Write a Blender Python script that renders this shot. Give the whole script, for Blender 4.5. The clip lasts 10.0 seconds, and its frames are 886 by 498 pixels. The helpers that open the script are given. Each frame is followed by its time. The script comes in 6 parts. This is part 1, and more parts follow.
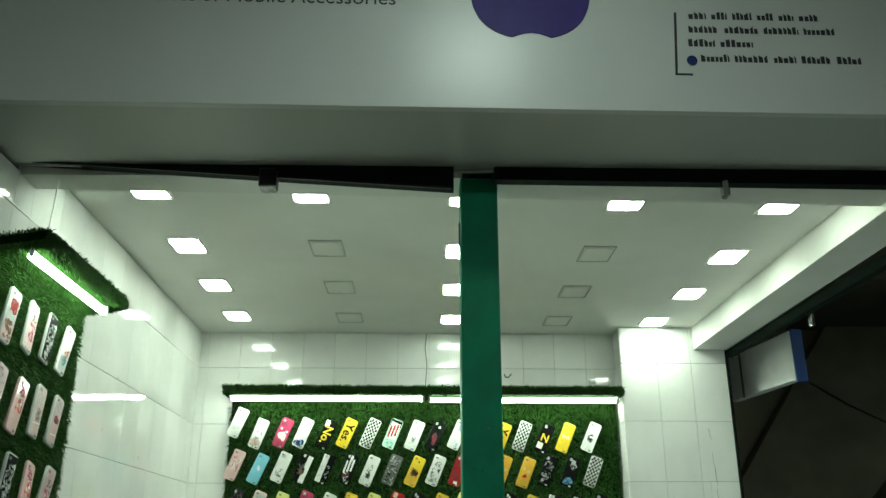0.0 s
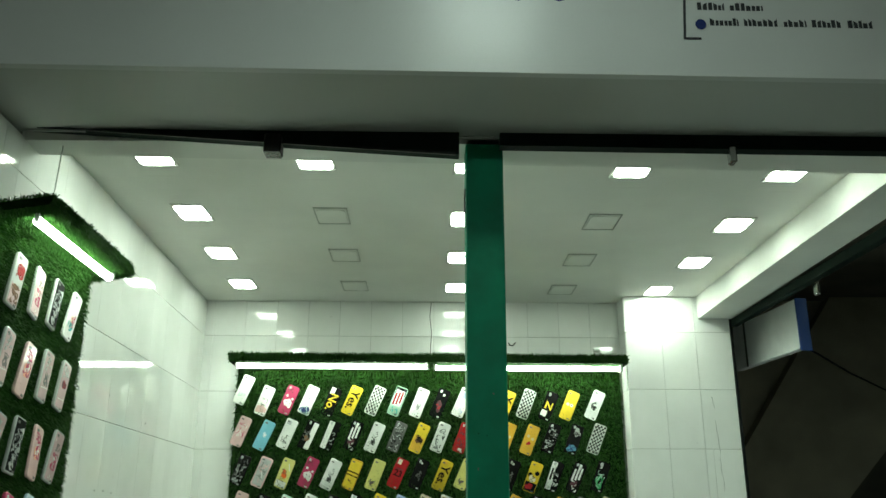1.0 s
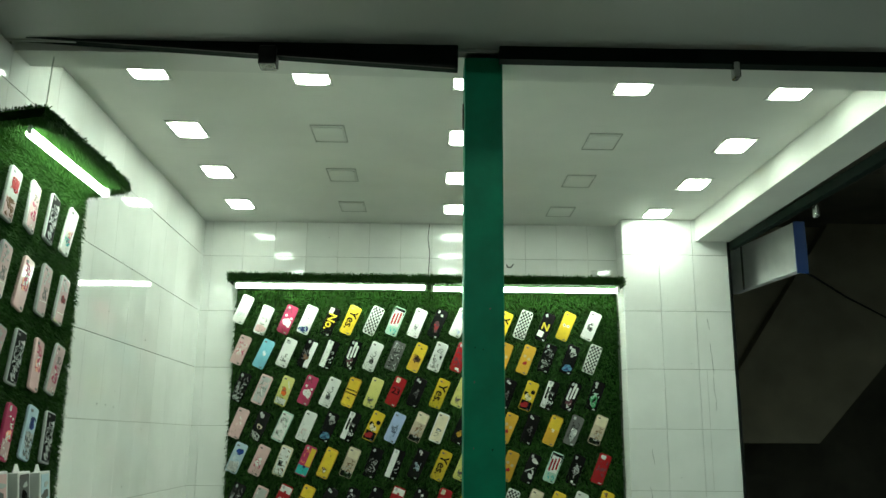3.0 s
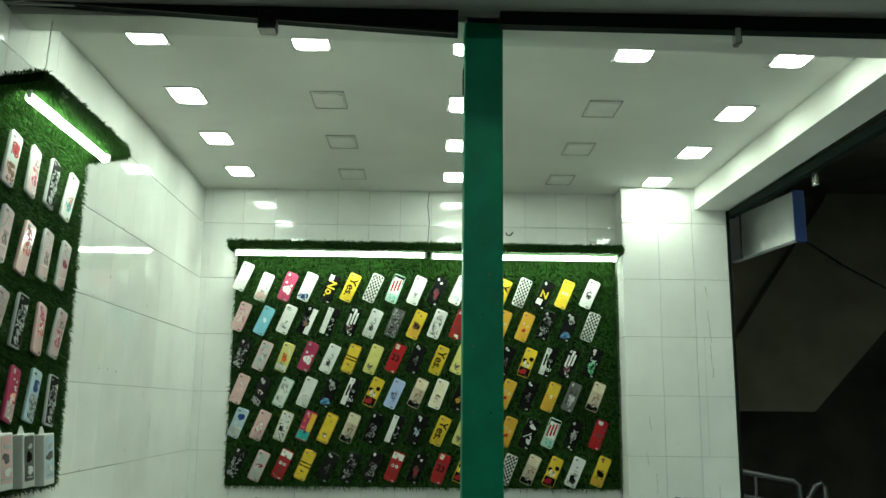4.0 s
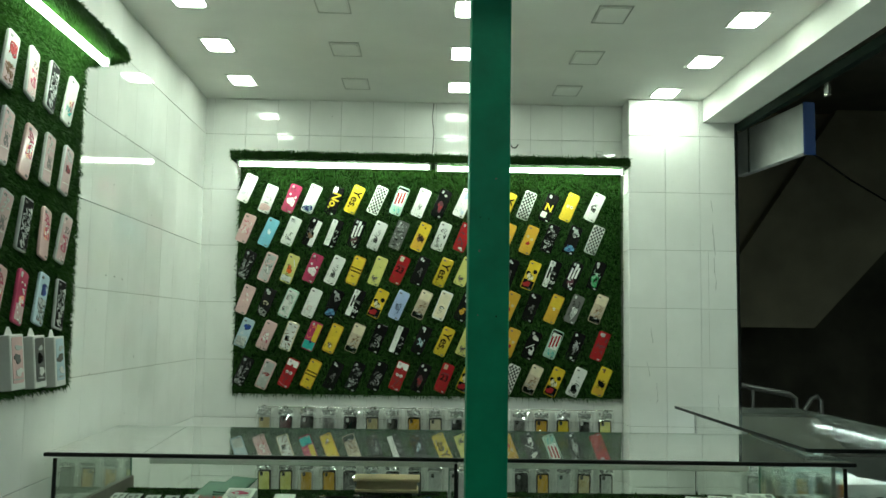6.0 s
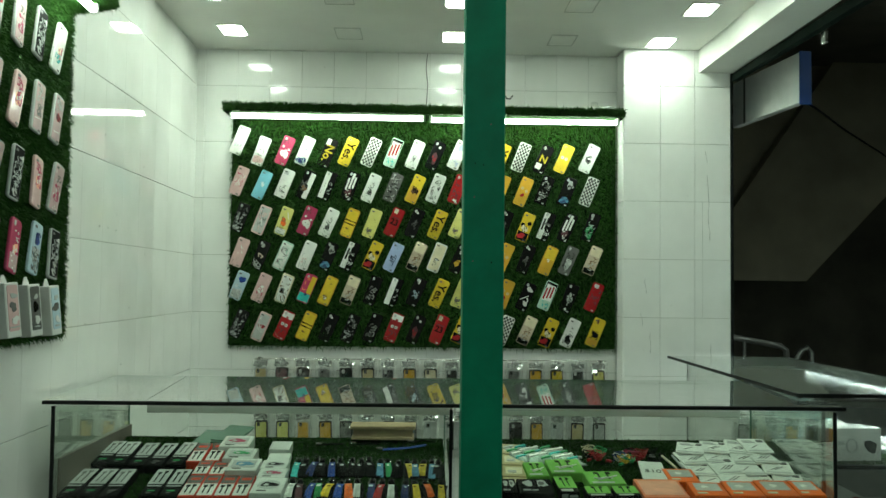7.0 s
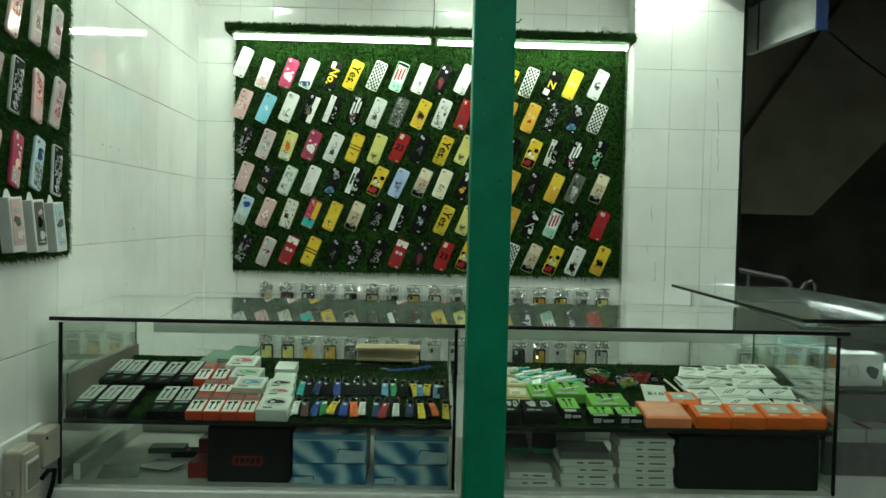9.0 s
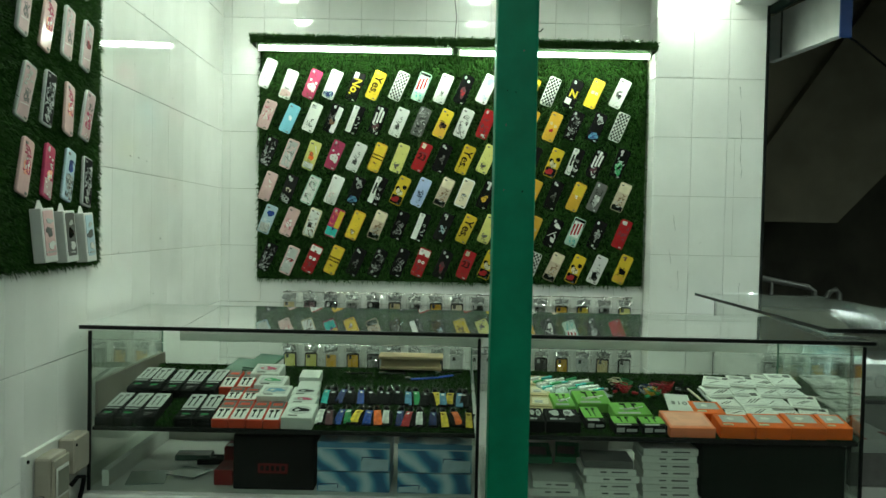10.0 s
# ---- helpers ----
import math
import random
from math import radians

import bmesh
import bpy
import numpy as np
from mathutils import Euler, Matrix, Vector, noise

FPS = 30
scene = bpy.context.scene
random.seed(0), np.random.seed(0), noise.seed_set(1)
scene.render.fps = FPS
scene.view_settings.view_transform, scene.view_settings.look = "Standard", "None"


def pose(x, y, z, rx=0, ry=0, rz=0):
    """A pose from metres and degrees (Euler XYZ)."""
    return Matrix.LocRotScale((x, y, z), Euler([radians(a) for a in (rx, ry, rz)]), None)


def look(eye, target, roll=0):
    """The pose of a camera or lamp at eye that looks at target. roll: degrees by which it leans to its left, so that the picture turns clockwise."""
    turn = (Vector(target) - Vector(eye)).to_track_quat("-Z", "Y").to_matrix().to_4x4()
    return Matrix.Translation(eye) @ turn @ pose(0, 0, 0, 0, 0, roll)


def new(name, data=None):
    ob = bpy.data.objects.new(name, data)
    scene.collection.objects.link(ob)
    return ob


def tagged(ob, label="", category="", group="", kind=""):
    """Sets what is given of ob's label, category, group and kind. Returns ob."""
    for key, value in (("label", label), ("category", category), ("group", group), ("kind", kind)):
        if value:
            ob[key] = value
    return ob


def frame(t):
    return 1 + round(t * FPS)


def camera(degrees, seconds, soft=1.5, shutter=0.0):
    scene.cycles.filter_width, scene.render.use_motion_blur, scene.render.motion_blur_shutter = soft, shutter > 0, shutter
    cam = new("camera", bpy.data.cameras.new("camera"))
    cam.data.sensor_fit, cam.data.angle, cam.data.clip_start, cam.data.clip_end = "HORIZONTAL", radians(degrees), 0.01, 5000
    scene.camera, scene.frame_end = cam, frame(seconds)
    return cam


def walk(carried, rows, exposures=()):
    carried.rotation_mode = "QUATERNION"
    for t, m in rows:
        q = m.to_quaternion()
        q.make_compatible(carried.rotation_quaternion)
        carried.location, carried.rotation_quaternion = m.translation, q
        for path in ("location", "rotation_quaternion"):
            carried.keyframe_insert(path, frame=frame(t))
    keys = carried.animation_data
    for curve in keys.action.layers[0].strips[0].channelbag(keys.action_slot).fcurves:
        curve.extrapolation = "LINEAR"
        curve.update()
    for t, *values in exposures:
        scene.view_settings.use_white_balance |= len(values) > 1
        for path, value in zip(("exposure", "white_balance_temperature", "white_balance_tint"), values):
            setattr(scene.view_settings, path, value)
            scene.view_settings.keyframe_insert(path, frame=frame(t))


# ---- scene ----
cam = camera(55.9, 10.0)
PATH = [
    (0, (-0.1, 0.021, 1.395), (-0.061, 1.903, 2.07), 0.0),
    (0.5, (-0.099, 0.023, 1.389), (-0.066, 1.915, 2.038), -0.1),
    (1, (-0.102, 0.028, 1.384), (-0.073, 1.933, 1.994), 0.2),
    (1.5, (-0.1, 0.033, 1.377), (-0.074, 1.948, 1.951), 0.2),
    (2, (-0.102, 0.041, 1.372), (-0.066, 1.97, 1.9), 0.2),
    (2.5, (-0.099, 0.045, 1.365), (-0.061, 1.985, 1.852), 0.5),
    (3, (-0.098, 0.046, 1.358), (-0.065, 1.996, 1.801), 0.5),
    (4.5, (-0.098, 0.032, 1.336), (-0.065, 2.003, 1.67), 0.8),
    (5, (-0.093, 0.03, 1.325), (-0.069, 2.009, 1.611), 0.9),
    (5.5, (-0.103, 0.048, 1.319), (-0.078, 2.034, 1.557), 1.0),
    (7, (-0.108, 0.058, 1.281), (-0.06, 2.055, 1.365), 0.7),
    (7.5, (-0.114, 0.062, 1.271), (-0.061, 2.061, 1.314), 0.9),
    (8, (-0.109, 0.071, 1.259), (-0.048, 2.07, 1.244), 1.2),
    (8.5, (-0.109, 0.077, 1.25), (-0.047, 2.075, 1.202), 1.2),
    (9, (-0.116, 0.076, 1.242), (-0.073, 2.074, 1.17), 1.3),
    (9.5, (-0.122, 0.07, 1.244), (-0.116, 2.069, 1.173), 1.5),
    (10, (-0.123, 0.06, 1.248), (-0.13, 2.059, 1.193), 1.2),
]
walk(cam, [(t, look(e, g, r)) for t, e, g, r in PATH], [(0, 0.02), (6.0, 0.03), (8.0, 0.12), (9.0, 0.24), (10, 0.22)])

# ---- world and light ----
world = bpy.data.worlds.new("world")
scene.world = world
world.use_nodes = True
world.node_tree.nodes["Background"].inputs[0].default_value = (0.75, 1.0, 0.8, 1)
world.node_tree.nodes["Background"].inputs[1].default_value = 0.004
scene.view_settings.exposure = 0.0
LED = (0.81, 1.0, 0.81)
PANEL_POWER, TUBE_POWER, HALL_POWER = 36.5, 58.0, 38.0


# ---- materials ----
def nodes_of(name):
    m = bpy.data.materials.new(name)
    m.use_nodes = True
    return m, m.node_tree.nodes, m.node_tree.links, m.node_tree.nodes["Principled BSDF"]


MATS = {}


def paint(name, col, rough=0.5, metal=0.0, var=0.12, scale=12.0, bump=0.1, coat=0.0, fine=180.0, island=False, spec=0.5):
    """A surface with stains at one scale, grain at another, and a little relief."""
    if name in MATS:
        return MATS[name]
    m, n, l, b = nodes_of(name)
    tc = n.new("ShaderNodeTexCoord")
    big, small = n.new("ShaderNodeTexNoise"), n.new("ShaderNodeTexNoise")
    big.inputs["Scale"].default_value, big.inputs["Detail"].default_value = scale, 5
    small.inputs["Scale"].default_value, small.inputs["Detail"].default_value = fine, 2
    for t in (big, small):
        l.new(tc.outputs["Object"], t.inputs["Vector"])
    ramp = n.new("ShaderNodeMapRange")
    ramp.inputs["From Min"].default_value, ramp.inputs["From Max"].default_value = 0.3, 0.7
    ramp.inputs["To Min"].default_value, ramp.inputs["To Max"].default_value = 1 - var, 1 + var * 0.5
    l.new(big.outputs["Fac"], ramp.inputs["Value"])
    fin = n.new("ShaderNodeMapRange")
    fin.inputs["To Min"].default_value, fin.inputs["To Max"].default_value = 1 - var * 0.4, 1 + var * 0.4
    l.new(small.outputs["Fac"], fin.inputs["Value"])
    mul = n.new("ShaderNodeMath")
    mul.operation = "MULTIPLY"
    l.new(ramp.outputs[0], mul.inputs[0])
    l.new(fin.outputs[0], mul.inputs[1])
    last = mul.outputs[0]
    rnd = n.new("ShaderNodeNewGeometry" if island else "ShaderNodeObjectInfo")
    rr = n.new("ShaderNodeMapRange")
    w = 0.45 if island else var * 0.4
    rr.inputs["To Min"].default_value, rr.inputs["To Max"].default_value = 1 - w, 1 + w
    l.new(rnd.outputs["Random Per Island" if island else "Random"], rr.inputs["Value"])
    mul2 = n.new("ShaderNodeMath")
    mul2.operation = "MULTIPLY"
    l.new(last, mul2.inputs[0])
    l.new(rr.outputs[0], mul2.inputs[1])
    vm = n.new("ShaderNodeVectorMath")
    vm.operation = "SCALE"
    vm.inputs[0].default_value = col
    l.new(mul2.outputs[0], vm.inputs["Scale"])
    l.new(vm.outputs[0], b.inputs["Base Color"])
    rg = n.new("ShaderNodeMapRange")
    rg.inputs["To Min"].default_value, rg.inputs["To Max"].default_value = max(0.02, rough * 0.75), min(1, rough * 1.3)
    l.new(big.outputs["Fac"], rg.inputs["Value"])
    l.new(rg.outputs[0], b.inputs["Roughness"])
    b.inputs["Metallic"].default_value = metal
    b.inputs["Coat Weight"].default_value = coat
    b.inputs["Specular IOR Level"].default_value = spec
    if bump:
        bp = n.new("ShaderNodeBump")
        bp.inputs["Strength"].default_value, bp.inputs["Distance"].default_value = bump, 0.002
        l.new(small.outputs["Fac"], bp.inputs["Height"])
        l.new(bp.outputs[0], b.inputs["Normal"])
    MATS[name] = m
    return m


def tile_paint(name, col):
    """Glazed tile: mirror-like glaze with a slow waviness, faint clouds and grime specks."""
    m, n, l, b = nodes_of(name)
    tc, geo = n.new("ShaderNodeTexCoord"), n.new("ShaderNodeNewGeometry")
    info = n.new("ShaderNodeObjectInfo")
    cloud, wave, speck = (n.new("ShaderNodeTexNoise") for _ in range(3))
    cloud.inputs["Scale"].default_value, cloud.inputs["Detail"].default_value = 5, 6
    wave.inputs["Scale"].default_value, wave.inputs["Detail"].default_value = 9, 1
    speck.inputs["Scale"].default_value, speck.inputs["Detail"].default_value = 60, 3
    for t in (cloud, wave, speck):
        l.new(geo.outputs["Position"], t.inputs["Vector"])
    a = n.new("ShaderNodeMapRange")
    a.inputs["From Min"].default_value, a.inputs["From Max"].default_value = 0.3, 0.7
    a.inputs["To Min"].default_value, a.inputs["To Max"].default_value = 0.9, 1.0
    l.new(cloud.outputs["Fac"], a.inputs["Value"])
    s = n.new("ShaderNodeMapRange")
    s.inputs["From Min"].default_value, s.inputs["From Max"].default_value = 0.74, 0.8
    s.inputs["To Min"].default_value, s.inputs["To Max"].default_value = 1.0, 0.55
    l.new(speck.outputs["Fac"], s.inputs["Value"])
    r = n.new("ShaderNodeMapRange")
    r.inputs["To Min"].default_value, r.inputs["To Max"].default_value = 0.965, 1.0
    l.new(info.outputs["Random"], r.inputs["Value"])
    p, q = n.new("ShaderNodeMath"), n.new("ShaderNodeMath")
    p.operation = q.operation = "MULTIPLY"
    l.new(a.outputs[0], p.inputs[0]); l.new(s.outputs[0], p.inputs[1])
    l.new(p.outputs[0], q.inputs[0]); l.new(r.outputs[0], q.inputs[1])
    vm = n.new("ShaderNodeVectorMath")
    vm.operation = "SCALE"
    vm.inputs[0].default_value = col
    l.new(q.outputs[0], vm.inputs["Scale"])
    l.new(vm.outputs[0], b.inputs["Base Color"])
    rg = n.new("ShaderNodeMapRange")
    rg.inputs["To Min"].default_value, rg.inputs["To Max"].default_value = 0.02, 0.075
    l.new(cloud.outputs["Fac"], rg.inputs["Value"])
    l.new(rg.outputs[0], b.inputs["Roughness"])
    bp = n.new("ShaderNodeBump")
    bp.inputs["Strength"].default_value, bp.inputs["Distance"].default_value = 0.16, 0.004
    l.new(wave.outputs["Fac"], bp.inputs["Height"])
    l.new(bp.outputs[0], b.inputs["Normal"])
    return m


def glass_paint(name, tint, base=0.05, veil=0.0, steep=2.2):
    """Clear sheet glass: sees through straight, mirrors more at a flat angle; veil adds a pale scattering film."""
    m, n, l, b = nodes_of(name)
    n.remove(b)
    out = n["Material Output"]
    lw = n.new("ShaderNodeLayerWeight")
    lw.inputs["Blend"].default_value = 0.5
    pw, ma = n.new("ShaderNodeMath"), n.new("ShaderNodeMath")
    pw.operation, ma.operation = "POWER", "MULTIPLY_ADD"
    pw.inputs[1].default_value = steep
    ma.inputs[1].default_value, ma.inputs[2].default_value = 0.94, base
    tr, gl, mix = n.new("ShaderNodeBsdfTransparent"), n.new("ShaderNodeBsdfGlossy"), n.new("ShaderNodeMixShader")
    tr.inputs[0].default_value = (*tint, 1)
    gl.inputs["Color"].default_value, gl.inputs["Roughness"].default_value = (1, 1, 1, 1), 0.012
    l.new(lw.outputs["Facing"], pw.inputs[0])
    l.new(pw.outputs[0], ma.inputs[0])
    l.new(ma.outputs[0], mix.inputs[0])
    l.new(tr.outputs[0], mix.inputs[1])
    l.new(gl.outputs[0], mix.inputs[2])
    l.new(mix.outputs[0], out.inputs[0])
    if veil:
        df, noise, rg, over = n.new("ShaderNodeBsdfDiffuse"), n.new("ShaderNodeTexNoise"), n.new("ShaderNodeMapRange"), n.new("ShaderNodeMixShader")
        df.inputs[0].default_value = (0.5, 0.56, 0.52, 1)
        noise.inputs["Scale"].default_value, noise.inputs["Detail"].default_value = 7, 5
        rg.inputs["From Min"].default_value, rg.inputs["From Max"].default_value = 0.3, 0.7
        rg.inputs["To Min"].default_value, rg.inputs["To Max"].default_value = veil * 0.5, veil * 1.5
        l.new(noise.outputs["Fac"], rg.inputs["Value"])
        l.new(rg.outputs[0], over.inputs[0])
        l.new(mix.outputs[0], over.inputs[1])
        l.new(df.outputs[0], over.inputs[2])
        l.new(over.outputs[0], out.inputs[0])
    return m


def glow(name, col, power):
    m, n, l, b = nodes_of(name)
    b.inputs["Base Color"].default_value = (0.8, 0.8, 0.8, 1)
    b.inputs["Emission Color"].default_value = (*col, 1)
    b.inputs["Emission Strength"].default_value = power
    return m


def plain(name, r, g, b, rough=0.35, **kw):
    return paint(name, (r, g, b), rough, **kw)


M_TILE = tile_paint("white_glazed_tile", (0.84, 0.845, 0.82))
M_GROUT = plain("grout", 0.42, 0.42, 0.38, 0.9, var=0.25)
M_CEIL = plain("ceiling_paint", 0.78, 0.78, 0.735, 0.7, var=0.07, scale=3, bump=0.05)
M_PLASTER = plain("beam_plaster", 0.74, 0.74, 0.70, 0.7, var=0.08, scale=4)
M_SIGN = plain("sign_vinyl", 0.58, 0.59, 0.58, 0.35, var=0.06, scale=2, bump=0.03)
M_ALU = plain("grey_composite_panel", 0.46, 0.47, 0.45, 0.42, metal=0.15, var=0.05, scale=1.5, bump=0.03)
M_BLACK = plain("black_paint", 0.006, 0.007, 0.0065, 0.45, var=0.3, spec=0.2)
M_RAIL = plain("dark_green_steel", 0.008, 0.016, 0.012, 0.75, var=0.4, spec=0.1)
M_GREEN = plain("green_enamel", 0.0, 0.19, 0.102, 0.5, spec=0.18, var=0.22, scale=9, bump=0.35, fine=45)
M_STEEL = plain("stainless_steel", 0.55, 0.56, 0.54, 0.22, metal=1.0)
M_GRASS = paint("plastic_turf_blade", (0.026, 0.078, 0.014), 0.55, var=0.3, scale=6, bump=0, island=True, spec=0.07)
M_MAT = plain("turf_backing", 0.006, 0.018, 0.004, 0.9, var=0.5, scale=30, spec=0.02)
M_GLASS = glass_paint("showcase_glass", (0.955, 0.992, 0.962), base=0.018)
M_DUSTY = glass_paint("dusty_showcase_glass", (0.97, 0.99, 0.975), base=0.018, veil=0.10, steep=1.4)
# the film here paints in the haze over the reflected panel
M_TOP = glass_paint("hazed_glass_top", (0.96, 0.985, 0.97), base=0.02, veil=0.06, steep=1.3)
M_FILM = glass_paint("clear_bag_film", (0.96, 0.965, 0.96), base=0.09)
M_LED = glow("led_panel_glow", LED, PANEL_POWER)
M_LED_STRONG = glow("strong_led_panel_glow", LED, PANEL_POWER * 1.6)
M_TUBE = glow("led_tube_glow", LED, TUBE_POWER)
M_TUBE_DIM = glow("showcase_tube_glow", (0.8, 1.0, 0.92), 55.0)
# stronger glow for the unseen lamps added as fill
M_HALL_FILL = glow("fill_hall_light_glow", (0.80, 1.0, 0.87), HALL_POWER * 1.4)
M_HALL = glow("hall_light_glow", (0.80, 1.0, 0.87), HALL_POWER)
M_LFRAME_LIT = plain("lit_light_frame", 0.60, 0.60, 0.57, 0.4, var=0.05)
M_LFRAME = plain("light_frame", 0.52, 0.52, 0.48, 0.6)
M_CONC = plain("dark_concrete", 0.17, 0.16, 0.125, 0.9, var=0.35, scale=2.5, bump=0.4)
M_FLOOR = plain("hall_floor", 0.16, 0.16, 0.145, 0.35, var=0.2, scale=3)
M_WHITE = plain("white_laminate", 0.62, 0.63, 0.60, 0.4, var=0.12, scale=7)
M_WOODB = plain("brown_board", 0.16, 0.14, 0.115, 0.5, var=0.3, scale=9)
M_PLY = plain("pale_plywood", 0.55, 0.40, 0.24, 0.6, var=0.25, scale=14)
M_BEIGE = plain("beige_plastic", 0.36, 0.33, 0.27, 0.5, var=0.15)
M_CARD = plain("grey_box_card", 0.74, 0.74, 0.70, 0.55, var=0.12)
M_INK = plain("dark_ink", 0.02, 0.02, 0.025, 0.5)
M_BLUEP = plain("blue_panel", 0.02, 0.07, 0.30, 0.4)
COL = {
    "white": (0.72, 0.72, 0.69), "cream": (0.70, 0.62, 0.44), "pink": (0.66, 0.43, 0.42), "rose": (0.45, 0.05, 0.12),
    "red": (0.36, 0.018, 0.022), "black": (0.008, 0.008, 0.008), "grey": (0.13, 0.13, 0.125), "silver": (0.44, 0.45, 0.44),
    "yellow": (0.66, 0.46, 0.035), "amber": (0.60, 0.34, 0.04), "lemon": (0.66, 0.62, 0.20), "orange": (0.85, 0.145, 0.02),
    "sky": (0.18, 0.46, 0.58), "blue": (0.02, 0.07, 0.34), "navy": (0.02, 0.035, 0.14), "mint": (0.42, 0.60, 0.50),
    "teal": (0.03, 0.40, 0.38), "beige": (0.55, 0.45, 0.34), "brown": (0.16, 0.08, 0.04), "maroon": (0.10, 0.035, 0.045), "green": (0.03, 0.30, 0.10),
    "lime": (0.17, 0.44, 0.07), "peri": (0.36, 0.44, 0.66), "salmon": (0.80, 0.22, 0.10), "purple": (0.045, 0.03, 0.17),
    "vermilion": (0.60, 0.065, 0.03), "tan": (0.50, 0.40, 0.22), "steelblue": (0.10, 0.26, 0.42), "peach": (0.80, 0.36, 0.25), "paleblue": (0.45, 0.58, 0.66), "blush": (0.50, 0.345, 0.345), "dullred": (0.20, 0.018, 0.018),
}


def gloss(c):
    return paint("gloss_" + c, COL[c], 0.13, var=0.10, scale=25, bump=0.02, spec=0.25 if c == "black" else 0.5)


def matt(c):
    return paint("card_" + c, COL[c], 0.6 if c == "black" else 0.5, var=0.14, scale=30, bump=0.05, spec=0.03 if c == "black" else 0.15)


# ---- builders ----
def bx(bm, x0, x1, y0, y1, z0, z1, bevel=0.0, seg=1):
    r = bmesh.ops.create_cube(bm, size=1)
    for v in r["verts"]:
        v.co = Vector(((x0 + x1) / 2 + v.co.x * (x1 - x0), (y0 + y1) / 2 + v.co.y * (y1 - y0), (z0 + z1) / 2 + v.co.z * (z1 - z0)))
    if bevel:
        bmesh.ops.bevel(bm, geom=list({e for v in r["verts"] for e in v.link_edges}), offset=bevel, segments=seg, affect="EDGES", profile=0.5)
    return bm


def box(*a, **k):
    return bx(bmesh.new(), *a, **k)


def hexa(bm, pts):
    """A solid from its eight corners: four below, four above, in the same turn."""
    v = [bm.verts.new(p) for p in pts]
    for f in ((3, 2, 1, 0), (4, 5, 6, 7), (0, 1, 5, 4), (1, 2, 6, 5), (2, 3, 7, 6), (3, 0, 4, 7)):
        bm.faces.new([v[i] for i in f])
    return bm


def tube(bm, pts, r, seg=8):
    """A round bar along points."""
    rings = []
    pts = [Vector(p) for p in pts]
    for i, p in enumerate(pts):
        d = (pts[min(i + 1, len(pts) - 1)] - pts[max(i - 1, 0)]).normalized()
        u = d.orthogonal().normalized()
        if rings:
            u = (rings[-1][1] - d * rings[-1][1].dot(d)).normalized()
        w = d.cross(u)
        ring = [bm.verts.new(p + r * (math.cos(2 * math.pi * k / seg) * u + math.sin(2 * math.pi * k / seg) * w)) for k in range(seg)]
        rings.append((ring, u))
    for (a, _), (b, _) in zip(rings, rings[1:]):
        for k in range(seg):
            bm.faces.new((a[k], a[(k + 1) % seg], b[(k + 1) % seg], b[k]))
    bm.faces.new(rings[0][0][::-1])
    bm.faces.new(rings[-1][0])
    return bm


def prism(bm, pts, y0, y1):
    """A flat plate in x and z, from y0 (seen side) to y1."""
    a = [bm.verts.new((x, y0, z)) for x, z in pts]
    b = [bm.verts.new((x, y1, z)) for x, z in pts]
    n = len(pts)
    bm.faces.new(a)
    bm.faces.new(b[::-1])
    for i in range(n):
        bm.faces.new((a[i], b[i], b[(i + 1) % n], a[(i + 1) % n]))
    return bm


def mesh_of(name, bm, material):
    me = bpy.data.meshes.new(name)
    bmesh.ops.recalc_face_normals(bm, faces=bm.faces)
    bm.to_mesh(me)
    bm.free()
    me.materials.append(material)
    return me


def part(name, bm, material, parent, label="", m=None):
    ob = new(name, mesh_of(name, bm, material) if isinstance(bm, bmesh.types.BMesh) else bm)
    ob.parent = parent
    if m is not None:
        ob.matrix_basis = m
    return tagged(ob, label)


def thing(name, label, category, m, group=""):
    ob = new(name)
    ob.empty_display_size = 0.05
    ob.matrix_basis = m
    return tagged(ob, label, category, group)


def solid(name, bm, material, label="", category="", group="", kind="", m=None):
    ob = new(name, mesh_of(name, bm, material))
    if m is not None:
        ob.matrix_basis = m
    return tagged(ob, label, category, group, kind)


def text_mesh(words, size, material, turn=0.0, align="CENTER", bold=0.0):
    """Raised letters standing in the x-z plane, read from -y."""
    cu = bpy.data.curves.new("letters", "FONT")
    cu.body, cu.size, cu.extrude, cu.align_x, cu.align_y = words, size, 0.0004, align, "CENTER"
    cu.resolution_u, cu.offset = 3, bold
    ob = new("letters", cu)
    me = bpy.data.meshes.new_from_object(ob.evaluated_get(bpy.context.evaluated_depsgraph_get()))
    bpy.data.objects.remove(ob)
    me.transform(Matrix.Rotation(radians(90), 4, "X") @ Matrix.Rotation(radians(turn), 4, "Z"))
    me.materials.clear()
    me.materials.append(material)
    return me


